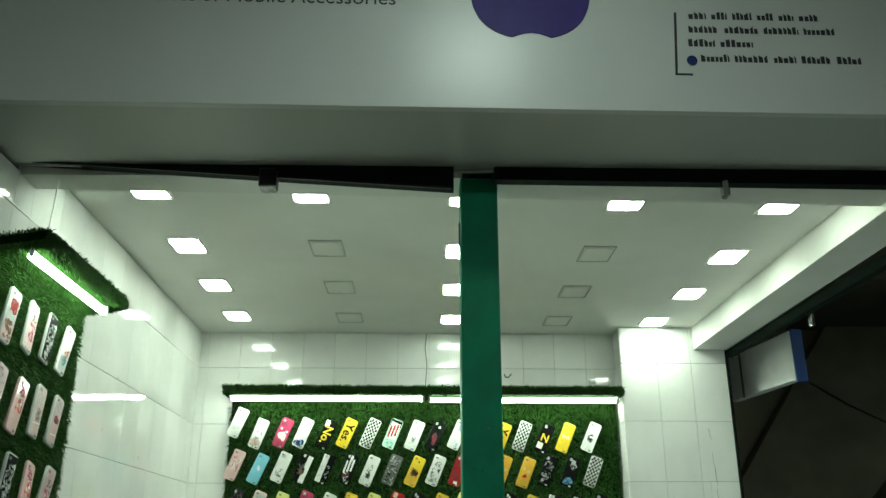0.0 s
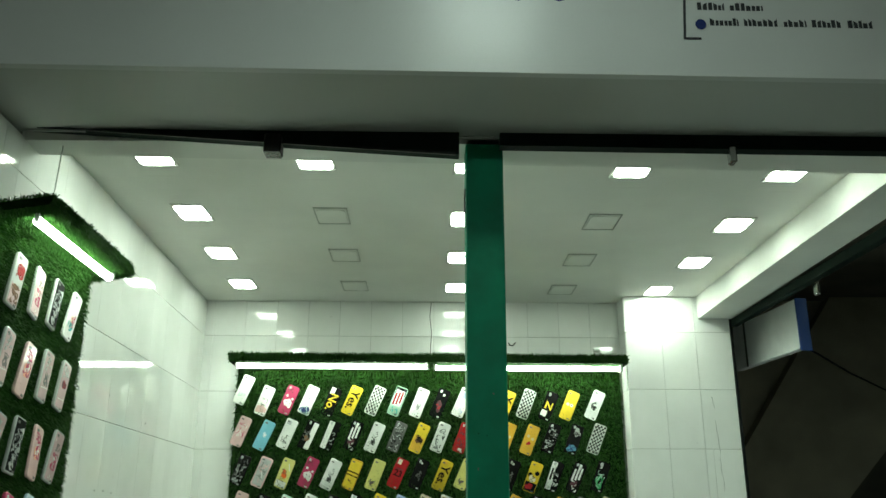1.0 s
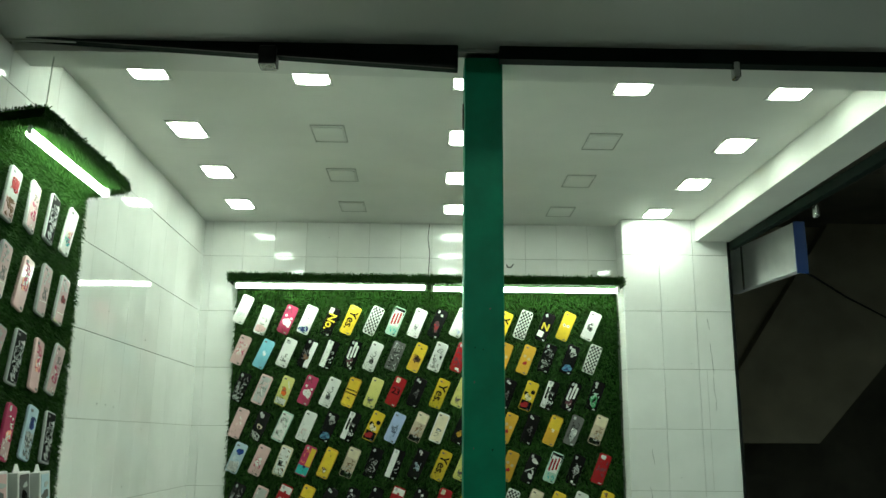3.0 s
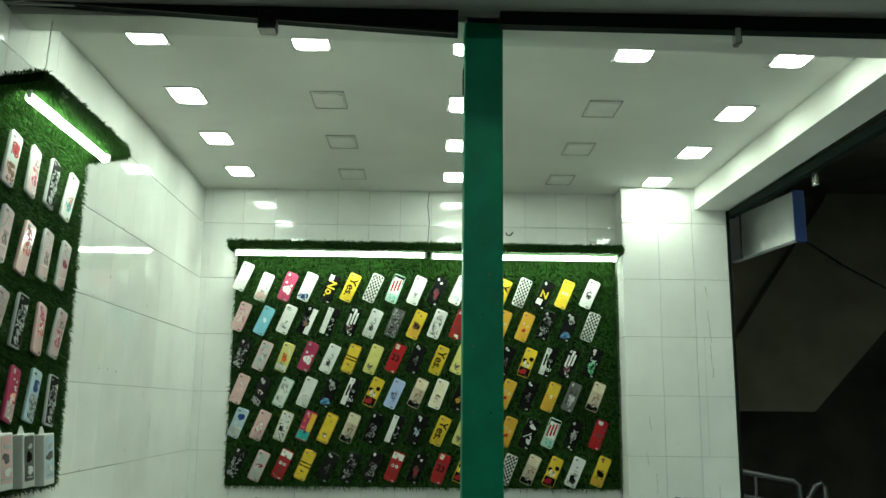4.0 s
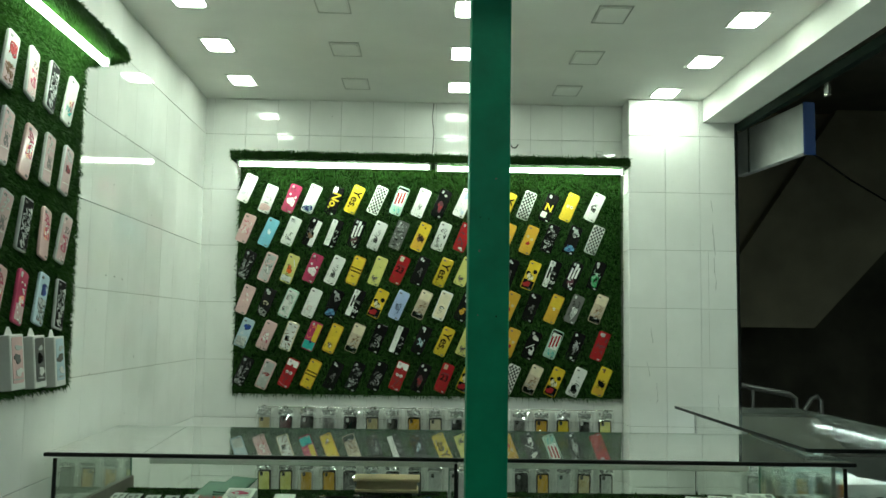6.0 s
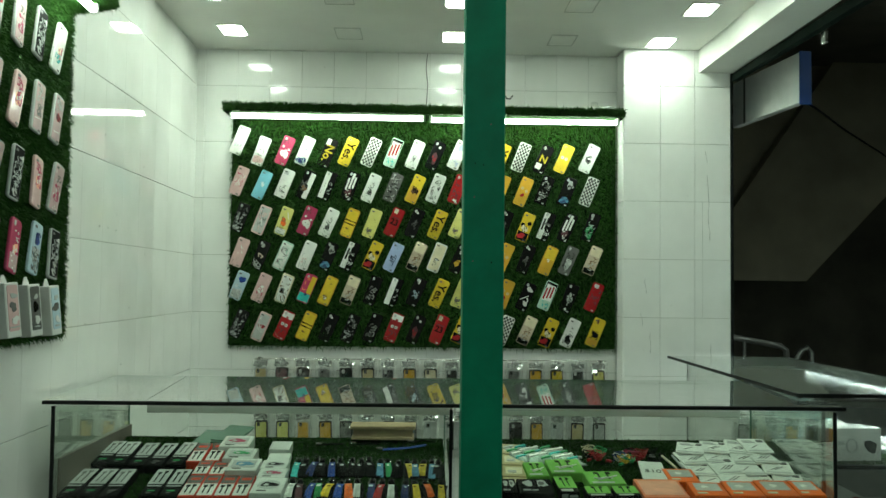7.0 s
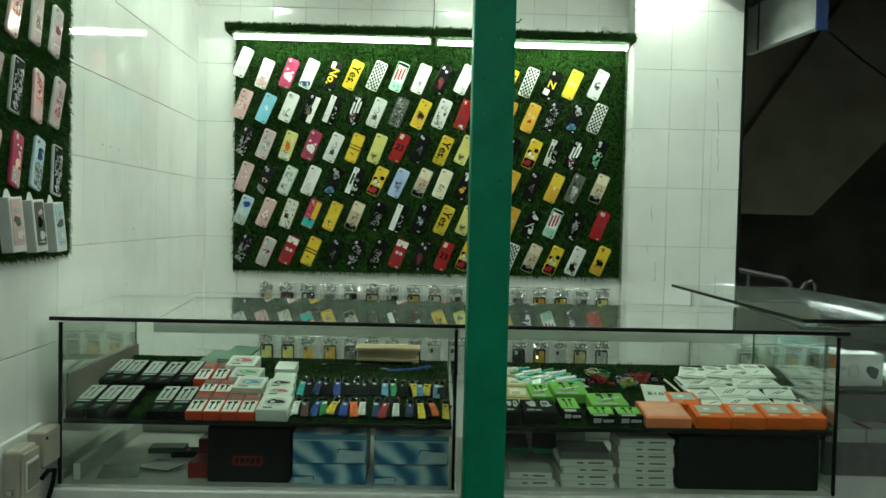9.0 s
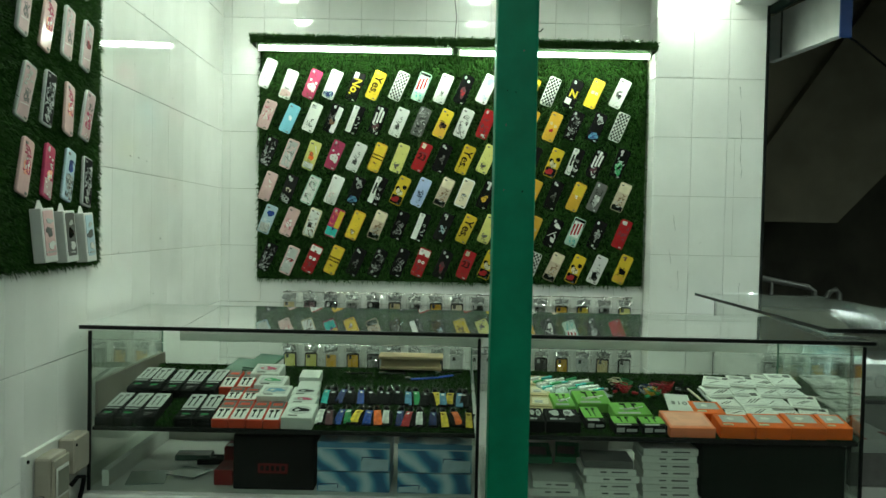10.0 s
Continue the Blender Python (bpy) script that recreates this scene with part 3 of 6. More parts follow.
# What is laid on each design: base colour, then (colour, kind, numbers); glint is a painted highlight
DESIGN = {
    "wm": ("white", ("silver", "lines", 9, -0.5, 0.6, -0.5, 0.1), ("mint", "lines", 5, -0.5, 0.5, -0.5, -0.2)),
    "wk": ("white", ("pink", "blob", 0, -0.6, 0.8, 0.3), ("white", "blob", 0.1, -0.1, 0.35, 0.2), ("grey", "lines", 5, -0.3, 0.5, -0.3, 0.15)),
    "wp": ("white", ("silver", "blob", 0, -0.3, 0.3, 0.12), ("grey", "lines", 6, -0.25, 0.3, -0.45, -0.05)),
    "wd": ("white", ("grey", "lines", 12, -0.5, 0.5, -0.6, -0.1), ("silver", "slab", -0.7, 0.0, 0.6, 0.85)),
    "wx": ("white", ("grey", "blob", 0, -0.3, 0.32, 0.2), ("black", "lines", 9, -0.4, 0.4, -0.55, 0.0), ("grey", "lines", 6, -0.35, 0.35, 0.0, 0.45)),
    "wn": ("white", ("navy", "blob", 0, -0.7, 0.75, 0.24), ("paleblue", "lines", 8, -0.6, 0.6, -0.9, -0.5), ("navy", "disc", 0.003, 0.1, 0.1)),
    "wb": ("white", ("peri", "blob", 0.1, 0.55, 0.55, 0.22), ("grey", "disc", 0.0018, -0.3, -0.1, 0.3, -0.05), ("peri", "lines", 6, -0.6, 0.6, -0.8, -0.4)),
    "ws": ("white", ("black", "lines", 14, -0.6, 0.6, -0.2, 0.6), ("grey", "lines", 12, -0.6, 0.6, -0.8, -0.2)),
    "wh": ("white", ("grey", "blob", -0.1, -0.1, 0.45, 0.25), ("black", "lines", 8, -0.5, 0.4, -0.45, 0.2), ("white", "blob", 0.0, 0.0, 0.2, 0.12)),
    "wf": ("white", ("cream", "slab", -0.85, 0.85, -0.9, 0.9), ("black", "blob", 0.0, -0.15, 0.35, 0.12), ("white", "lines", 3, -0.2, 0.2, -0.2, -0.1), ("grey", "lines", 5, -0.4, 0.4, -0.6, -0.35)),
    "wg": ("white", ("black", "blob", 0, -0.5, 0.55, 0.28), ("grey", "lines", 10, -0.6, 0.6, -0.8, 0.1), ("grey", "disc", 0.004, 0.0, 0.35)),
    "pr": ("rose", ("white", "blob", 0.1, -0.2, 0.6, 0.32), ("white", "disc", 0.006, -0.45, 0.25, 0.55, 0.15), ("maroon", "disc", 0.0022, -0.15, -0.15, 0.4, -0.2), ("maroon", "lines", 6, -0.7, 0.7, 0.35, 0.85)),
    "pk": ("pink", ("white", "lines", 14, -0.6, 0.6, -0.6, 0.5), ("rose", "lines", 10, -0.6, 0.6, -0.4, 0.6)),
    "pp": ("pink", ("white", "lines", 4, -0.2, 0.4, -0.2, 0.5), ("white", "disc", 0.002, 0.1, 0.3, 0.2, 0.1)),
    "pw": ("pink", ("white", "blob", 0.0, -0.1, 0.5, 0.25), ("rose", "lines", 9, -0.5, 0.5, -0.5, 0.3)),
    "pg": ("pink", ("silver", "slab", -0.8, 0.8, -0.88, 0.88), ("grey", "lines", 16, -0.6, 0.6, -0.4, 0.6), ("pink", "lines", 10, -0.6, 0.6, -0.7, 0.7), ("white", "glint", -0.2, 0.1, 0.3, -0.35)),
    "pd": ("pink", ("silver", "slab", -0.8, 0.8, -0.88, 0.88), ("red", "blob", 0.1, 0.05, 0.5, 0.14), ("maroon", "lines", 5, -0.4, 0.6, -0.08, 0.12), ("white", "lines", 5, -0.6, 0.6, -0.7, 0.8)),
    "no": ("black", ("white", "slab", -0.8, -0.1, 0.5, 0.95), ("yellow", "word", "No.", 0.055)),
    "nw": ("black", ("white", "disc", 0.006, -0.45, 0.75), ("yellow", "word", "N", 0.05), ("white", "slab", -0.85, 0.1, -0.75, -0.35)),
    "ye": ("yellow", ("black", "word", "Yes.", 0.055), ("amber", "slab", -0.6, 0.1, 0.72, 0.88)),
    "ck": ("white", ("black", "check")),
    "mi": ("mint", ("black", "slab", -0.9, 0.9, 0.45, 0.93), ("white", "slab", -0.75, 0.75, -0.35, 0.75), ("red", "bars", 3), ("teal", "lines", 6, -0.6, 0.6, -0.85, -0.45)),
    "br": ("black", ("maroon", "blob", 0, -0.2, 0.42, 0.4), ("red", "lines", 6, -0.4, 0.3, -0.5, 0.1), ("white", "disc", 0.0062, 0.15, 0.62)),
    "yd": ("yellow", ("white", "dots"), ("black", "disc", 0.0028, -0.33, 0.05, 0.33, 0.05), ("amber", "disc", 0.005, 0.15, 0.5)),
    "lb": ("sky", ("paleblue", "blob", 0, 0.1, 0.25, 0.12), ("white", "lines", 4, -0.2, 0.3, -0.1, 0.2)),
    "bw": ("black", ("white", "slab", 0.1, 0.92, -0.92, 0.9), ("grey", "lines", 9, -0.8, 0.2, -0.5, 0.5), ("brown", "blob", -0.05, -0.25, 0.4, 0.2), ("black", "blob", 0.15, -0.05, 0.25, 0.12)),
    "bh": ("black", ("white", "slab", -0.92, -0.02, -0.92, 0.92), ("silver", "lines", 6, 0.15, 0.75, -0.5, 0.3), ("grey", "disc", 0.002, -0.45, 0.1, -0.45, -0.1)),
    "in": ("black", ("white", "slab", -0.92, -0.05, -0.92, 0.92), ("black", "bars", 2), ("white", "lines", 10, -0.1, 0.8, -0.7, 0.4), ("grey", "slab", -0.5, 0.6, 0.1, 0.25)),
    "bs": ("black", ("white", "bars", 3), ("maroon", "blob", 0, -0.45, 0.45, 0.25), ("white", "lines", 6, -0.6, 0.6, -0.85, -0.3), ("white", "slab", -0.2, 0.2, 0.55, 0.9)),
    "gc": ("grey", ("silver", "lines", 22, -0.8, 0.8, -0.85, 0.85), ("black", "fleck", 10), ("black", "lines", 14, -0.8, 0.8, -0.85, 0.85)),
    "yb": ("yellow", ("amber", "slab", -0.85, 0.85, -0.9, 0.1), ("brown", "blob", 0, -0.15, 0.5, 0.22), ("black", "lines", 16, -0.6, 0.6, -0.4, 0.15), ("black", "disc", 0.004, 0.1, 0.65)),
    "re": ("red", ("maroon", "lines", 16, -0.7, 0.7, -0.6, 0.7), ("white", "slab", -0.1, 0.5, -0.85, -0.7)),
    "rf": ("red", ("maroon", "lines", 20, -0.6, 0.7, -0.5, 0.6), ("silver", "slab", -0.5, 0.1, 0.65, 0.9)),
    "or": ("amber", ("tan", "disc", 0.0075, -0.4, 0.2, 0.4, 0.1), ("red", "blob", 0, -0.25, 0.3, 0.14)),
    "ob": ("amber", ("yellow", "slab", -0.85, 0.85, -0.9, 0.9), ("white", "blob", -0.05, -0.5, 0.3, 0.12), ("brown", "lines", 6, -0.4, 0.3, -0.65, -0.3), ("brown", "disc", 0.003, 0.1, 0.5)),
    "oe": ("amber", ("white", "lines", 4, -0.25, 0.25, -0.08, 0.08), ("yellow", "slab", -0.85, 0.85, 0.1, 0.9)),
    "dg": ("black", ("grey", "lines", 16, -0.8, 0.8, -0.9, 0.8), ("silver", "lines", 18, -0.7, 0.7, -0.8, 0.6), ("black", "lines", 10, -0.6, 0.6, -0.6, 0.6)),
    "dw": ("grey", ("silver", "blob", 0.1, -0.3, 0.5, 0.35), ("black", "lines", 12, -0.6, 0.6, -0.7, 0.6), ("white", "lines", 8, -0.4, 0.6, -0.5, 0.1)),
    "bb": ("black", ("steelblue", "blob", 0, -0.6, 0.65, 0.26), ("navy", "lines", 9, -0.5, 0.5, -0.8, -0.4), ("silver", "lines", 8, -0.3, 0.7, 0.2, 0.7), ("silver", "slab", -0.3, 0.3, 0.55, 0.8)),
    "bk": ("black", ("grey", "lines", 12, -0.8, 0.8, -0.9, 0.8), ("silver", "lines", 26, -0.75, 0.75, -0.85, 0.3), ("black", "lines", 8, -0.5, 0.5, -0.6, 0.2)),
    "bz": ("black", ("silver", "lines", 12, -0.6, 0.6, -0.6, 0.25), ("grey", "lines", 8, -0.6, 0.6, -0.7, 0.3)),
    "bo": ("black", ("silver", "lines", 16, -0.5, 0.5, -0.5, 0.4), ("white", "disc", 0.006, 0.05, -0.78)),
    "bl": ("black", ("grey", "lines", 7, -0.4, 0.3, -0.6, 0.2), ("white", "disc", 0.005, -0.15, 0.72)),
    "bf": ("black", ("white", "blob", 0.1, 0.55, 0.5, 0.16), ("white", "blob", 0.3, -0.35, 0.45, 0.25), ("black", "blob", 0.1, -0.2, 0.3, 0.14), ("white", "glint", -0.8, -0.3, 0.3, 0.15)),
    "co": ("lemon", ("white", "slab", -0.85, 0.85, -0.9, -0.5), ("orange", "blob", 0, -0.05, 0.4, 0.3), ("brown", "lines", 9, -0.5, 0.5, -0.5, 0.3), ("white", "glint", 0.1, 0.7, 0.6, 0.25)),
    "as": ("amber", ("yellow", "slab", -0.85, 0.85, -0.9, 0.9), ("black", "stripes"), ("brown", "lines", 3, -0.3, 0.4, -0.45, -0.3)),
    "ly": ("lemon", ("grey", "lines", 12, -0.5, 0.3, -0.75, -0.35), ("brown", "blob", -0.1, -0.55, 0.3, 0.1), ("brown", "disc", 0.002, 0.2, 0.3)),
    "rn": ("red", ("black", "word", "23", 0.040), ("maroon", "slab", -0.6, 0.6, 0.28, 0.34), ("cream", "slab", -0.7, -0.1, 0.6, 0.92)),
    "mk": ("yellow", ("black", "slab", -0.9, 0.9, -0.95, -0.35), ("black", "disc", 0.0105, 0.45, 0.32, -0.55, 0.1), ("cream", "blob", -0.05, -0.12, 0.5, 0.24), ("red", "blob", -0.2, -0.65, 0.6, 0.2), ("black", "lines", 5, -0.3, 0.3, -0.3, 0.05)),
    "bg": ("black", ("green", "blob", 0, -0.35, 0.6, 0.4), ("mint", "lines", 12, -0.6, 0.6, -0.7, 0.4), ("black", "blob", 0.1, -0.3, 0.25, 0.18), ("silver", "slab", -0.5, -0.2, 0.5, 0.9)),
    "bc": ("black", ("beige", "blob", 0, -0.05, 0.4, 0.16), ("black", "blob", 0, -0.08, 0.28, 0.1), ("silver", "lines", 16, -0.8, 0.6, -0.9, -0.35), ("silver", "slab", -0.4, 0.1, 0.55, 0.8)),
    "mp": ("mint", ("white", "slab", -0.82, 0.82, -0.9, 0.9), ("grey", "lines", 18, -0.6, 0.6, -0.7, 0.6), ("mint", "lines", 12, -0.6, 0.6, -0.8, 0.7)),
    "mw": ("white", ("silver", "lines", 9, -0.6, 0.3, -0.75, 0.1), ("pink", "lines", 4, -0.5, 0.2, -0.6, -0.2)),
    "pe": ("peri", ("black", "lines", 12, -0.45, 0.45, -0.3, 0.2), ("navy", "lines", 6, -0.4, 0.4, -0.55, 0.0)),
    "be": ("beige", ("black", "slab", -0.9, 0.9, -0.95, -0.6), ("cream", "slab", -0.85, 0.85, 0.3, 0.92), ("brown", "lines", 12, -0.6, 0.6, -0.6, 0.3), ("silver", "lines", 10, -0.7, 0.7, -0.7, -0.2)),
    "byw": ("black", ("amber", "blob", 0, -0.3, 0.45, 0.22), ("white", "slab", -0.3, 0.1, 0.35, 0.9), ("black", "lines", 4, -0.3, 0.3, -0.4, -0.15)),
    "bu": ("paleblue", ("blue", "blob", 0.15, 0.45, 0.5, 0.22), ("navy", "lines", 6, -0.2, 0.6, 0.25, 0.65), ("silver", "slab", -0.8, 0.8, -0.9, -0.3), ("white", "lines", 12, -0.7, 0.7, -0.85, 0.1)),
    "cp": ("cream", ("white", "slab", -0.82, 0.82, -0.9, 0.9), ("black", "slab", -0.55, 0.15, -0.35, 0.0), ("brown", "lines", 14, -0.7, 0.7, -0.85, 0.8), ("silver", "lines", 3, -0.4, 0.1, -0.3, -0.05)),
    "mc": ("rose", ("teal", "slab", -0.92, 0.92, -0.92, -0.35), ("yellow", "slab", 0.1, 0.92, -0.3, 0.9), ("salmon", "lines", 8, -0.7, 0.2, -0.2, 0.7), ("navy", "blob", 0.1, -0.4, 0.25, 0.08)),
    "bd": ("black", ("paleblue", "lines", 12, -0.5, 0.4, -0.6, 0.1), ("white", "glint", 0.1, -0.05, 0.45, -0.2), ("white", "slab", -0.3, -0.1, 0.55, 0.85)),
    "rw": ("red", ("white", "slab", -0.9, 0.9, 0.5, 0.92), ("maroon", "lines", 8, -0.7, 0.7, -0.7, 0.4), ("white", "dots"), ("black", "disc", 0.003, -0.33, 0.05, 0.33, 0.05), ("red", "disc", 0.006, 0.0, 0.55), ("silver", "glint", -0.85, -0.75, 0.3, -0.92)),
    "ym": ("yellow", ("amber", "slab", -0.85, 0.85, -0.9, -0.5), ("black", "blob", 0.05, -0.15, 0.5, 0.22), ("black", "lines", 12, -0.6, 0.6, -0.45, 0.1), ("brown", "slab", -0.4, -0.1, 0.6, 0.9)),
}
DESIGN.update({
    "la": ("silver", ("blush", "slab", -0.84, 0.84, -0.92, -0.2), ("red", "blob", 0.05, 0.35, 0.42, 0.16), ("red", "lines", 27, -0.5, 0.6, 0.1, 0.6), ("brown", "lines", 23, -0.7, 0.7, -0.85, -0.2)),
    "lb2": ("silver", ("blush", "slab", -0.84, 0.84, -0.92, 0.92), ("grey", "lines", 10, -0.2, 0.6, 0.0, 0.5), ("rose", "lines", 15, -0.4, 0.5, -0.5, 0.1), ("white", "fleck", 5)),
    "lc": ("silver", ("black", "slab", -0.86, 0.86, -0.93, 0.93), ("white", "blob", 0.5, 0.45, 0.3, 0.2), ("silver", "lines", 44, -0.7, 0.7, -0.6, 0.6), ("silver", "blob", -0.1, -0.65, 0.5, 0.2), ("black", "lines", 17, -0.5, 0.5, -0.8, 0.5)),
    "ld": ("white", ("cream", "blob", 0, -0.2, 0.35, 0.2), ("rose", "lines", 10, -0.2, 0.5, -0.4, 0.1), ("teal", "lines", 10, -0.6, 0.5, -0.6, -0.3)),
    "le": ("silver", ("blush", "slab", -0.84, 0.84, -0.92, 0.92), ("grey", "lines", 13, -0.3, 0.5, -0.35, 0.1), ("white", "glint", -0.8, -0.5, 0.6, -0.4), ("silver", "lines", 10, -0.6, 0.6, 0.2, 0.8)),
    "lf": ("pink", ("peach", "blob", 0.05, 0.0, 0.5, 0.3), ("rose", "lines", 20, -0.6, 0.6, -0.2, 0.7), ("white", "lines", 6, -0.3, 0.4, -0.1, 0.3)),
    "lg": ("silver", ("blush", "slab", -0.84, 0.84, -0.92, 0.92), ("red", "blob", 0.05, 0.05, 0.45, 0.14), ("maroon", "lines", 10, -0.4, 0.5, -0.05, 0.15), ("white", "glint", -0.7, -0.6, 0.6, -0.5), ("silver", "lines", 10, -0.6, 0.6, 0.3, 0.8)),
    "lh": ("paleblue", ("blue", "blob", 0.1, 0.35, 0.45, 0.2), ("navy", "lines", 13, -0.3, 0.6, 0.15, 0.6), ("silver", "lines", 37, -0.7, 0.7, -0.85, 0.0), ("grey", "lines", 13, -0.7, 0.7, -0.85, 0.0)),
    "lj": ("rose", ("blush", "slab", -0.8, 0.8, -0.88, -0.3), ("peach", "blob", 0.1, -0.1, 0.45, 0.2), ("white", "fleck", 7), ("white", "lines", 6, -0.2, 0.5, -0.2, 0.3)),
})
PRINTS = {}


def print_meshes(code):
    if code in PRINTS:
        return PRINTS[code]
    made = []
    for i, (colour, kind, *v) in enumerate(DESIGN[code][1:]):
        seed = code + str(i)
        r = random.Random(seed)
        lift = -0.0002 * i
        if kind == "word":
            me = text_mesh(v[0], v[1], matt(colour), -90 if len(v[0]) > 2 else 0, bold=0.0011)
            me.transform(Matrix.Translation((0, Y0 - 0.0003, 0)))
            made.append(me)
            continue
        bm = bmesh.new()
        if kind == "blob":
            prism(bm, blob(*v, seed), Y0 + lift, Y1)
        elif kind == "slab":
            prism(bm, slab(*v), Y0 + lift, Y1)
        elif kind == "fleck":
            for _ in range(v[0] * 2):
                prism(bm, blob(max(-0.8, min(0.8, r.gauss(0, 0.4))), max(-0.85, min(0.85, r.gauss(-0.15, 0.4))), r.uniform(0.04, 0.15), r.uniform(0.012, 0.06), r.random(), 3, 6), Y0 + lift - 0.0003, Y1)
        elif kind == "lines":
            n, u0, u1, v0, v1 = v
            for _ in range(n):
                u, w = r.uniform(u0, u1), r.uniform(v0, v1)
                a, turn, wide = r.uniform(0, 6.28), r.choice((-1, 1)) * r.uniform(0.3, 1.1), r.uniform(0.0008, 0.0019)
                for _ in range(r.randint(2, 5)):
                    p = (u * CW, w * CH)
                    u = max(u0, min(u1, u + 0.0055 * math.cos(a) / CW))
                    w = max(v0, min(v1, w + 0.0055 * math.sin(a) / CH))
                    q = (u * CW, w * CH)
                    d = math.hypot(q[0] - p[0], q[1] - p[1])
                    if d > 0.001:
                        nx, nz = -(q[1] - p[1]) / d * wide, (q[0] - p[0]) / d * wide
                        prism(bm, [(p[0] - nx, p[1] - nz), (q[0] - nx, q[1] - nz), (q[0] + nx, q[1] + nz), (p[0] + nx, p[1] + nz)], Y0 + lift - 0.0003, Y1)
                    a += turn
        elif kind == "disc":
            rad, *spots = v
            for u, w in zip(spots[::2], spots[1::2]):
                prism(bm, [(u * CW + rad * math.cos(g * 0.5236), w * CH + rad * math.sin(g * 0.5236)) for g in range(12)], Y0 + lift, Y1)
        elif kind == "glint":
            # slanted pale strip painted on as a highlight of the glossy case
            prism(bm, [(v[0] * CW, v[1] * CH), (v[0] * CW + 0.004, v[1] * CH - 0.001), (v[2] * CW + 0.004, v[3] * CH - 0.001), (v[2] * CW, v[3] * CH)], Y0 + lift, Y1)
        elif kind == "bars":
            for k in range(v[0]):
                prism(bm, slab(-0.7 + 0.5 * k, -0.4 + 0.5 * k, -0.3 + 0.1 * k, 0.5 + 0.1 * k), Y0 - 0.0004, Y1)
        elif kind == "stripes":
            prism(bm, slab(-0.93, 0.93, -0.12, -0.02), Y0, Y1)
            prism(bm, slab(-0.93, 0.93, 0.10, 0.20), Y0, Y1)
        elif kind == "dots":
            for s in (-0.33, 0.33):
                prism(bm, [(s * CW + 0.0075 * math.cos(a * 0.5236), 0.05 * CH + 0.0075 * math.sin(a * 0.5236)) for a in range(12)], Y0, Y1)
        elif kind == "check":
            nx, nz = 6, 13
            for a in range(nx):
                for c in range(nz):
                    if (a + c) % 2:
                        prism(bm, slab(-0.88 + 1.76 * a / nx, -0.88 + 1.76 * (a + 1) / nx, -0.94 + 1.88 * c / nz, -0.94 + 1.88 * (c + 1) / nz), Y0, Y1)
        made.append(mesh_of("case_flecks" if kind in ("fleck", "lines", "disc", "bars", "stripes", "dots", "check") else "case_print", bm, matt(colour)))
    PRINTS[code] = made
    return made


CUTOUT = mesh_of("camera_cutout", prism(bmesh.new(), [(x - 0.0145, z + 0.056) for x, z in outline(0.0065, 0.0035, 0.003, 2)], Y0 - 0.0004, Y1), matt("grey"))
LENS = mesh_of("camera_cutout", prism(bmesh.new(), [(x - 0.0145, z + 0.056) for x, z in outline(0.0052, 0.0072, 0.004, 2)], Y0 - 0.0004, Y1), matt("silver"))
BADGE = mesh_of("corner_tag", prism(bmesh.new(), slab(0.3, 0.7, -0.93, -0.85), Y0 - 0.0004, Y1), matt("silver"))
BADGE_D = mesh_of("corner_tag", prism(bmesh.new(), slab(0.3, 0.7, -0.93, -0.85), Y0 - 0.0004, Y1), matt("grey"))
PEG = mesh_of("hook_peg", tube(bmesh.new(), [(0, 0.012, 0.04), (0, 0.0, 0.04)], 0.003, 6), M_STEEL)


def phone_case(code, m, group):
    base = DESIGN[code][0]
    inks = list(dict.fromkeys(c[0] for c in DESIGN[code][1:]))[:2]
    t = thing("phone_case", "glossy %s phone case printed in %s, hung on turf" % (base, " and ".join(inks)), "phone case", m, group)
    body = part("case_body", body_mesh(base), None, t)
    for me in print_meshes(code):
        many = me.name.startswith("case_flecks")
        tagged(part("printed_pattern" if many else "case_print", me, None, t), kind="stuff" if many else "")
    dark = base in ("black", "grey", "red", "rose")
    part("camera_cutout", LENS if dark else CUTOUT, None, body)
    part("corner_tag", BADGE if dark else BADGE_D, None, body)
    part("hook_peg", PEG, None, t)


ROWS = [
    "wm wk pr wn no ye ck mi wp br wb ye ye ck nw yd wh",
    "pk lb wd bw bh bs wx gc yb ws re or or or dg bb ck",
    "bk pg co pr wx as ly rn bl ye ly bl bl mk in bs bg",
    "pp bc mp mw bb in mk pe be wf byw or or bl oe dw be",
    "bu pw cp mc ob be bz bh bd ye ly or or bf mi bo rf",
    "bk pd rw as bl dg bz rw br rn mk ck ck be mk wg ym",
]
# each row: height of its first and last case, and where it begins and how far its cases stand apart
LINES = ((1.914, 1.888, -0.987, 0.1039), (1.750, 1.731, -0.985, 0.1042), (1.574, 1.562, -0.981, 0.1046),
         (1.409, 1.404, -0.980, 0.1049), (1.253, 1.224, -0.974, 0.1049), (1.075, 1.057, -0.976, 0.1054))
rng = random.Random(3)
for r, row in enumerate(ROWS):
    z0, z1, x0, dx = LINES[r]
    for c, code in enumerate(row.split()):
        z = z0 + (z1 - z0) * c / 16 + (0.043 if r == 0 else 0.011) * (c == 0)
        phone_case(code, pose(x0 + dx * c + (0.010 if c == 16 else 0) + rng.uniform(-0.005, 0.005), 4.056, z + rng.uniform(-0.006, 0.006), 3 + rng.uniform(-2, 3), 22.5 + rng.uniform(-2, 2), rng.uniform(-5, 3)),
                   "phone cases on the rear panel")

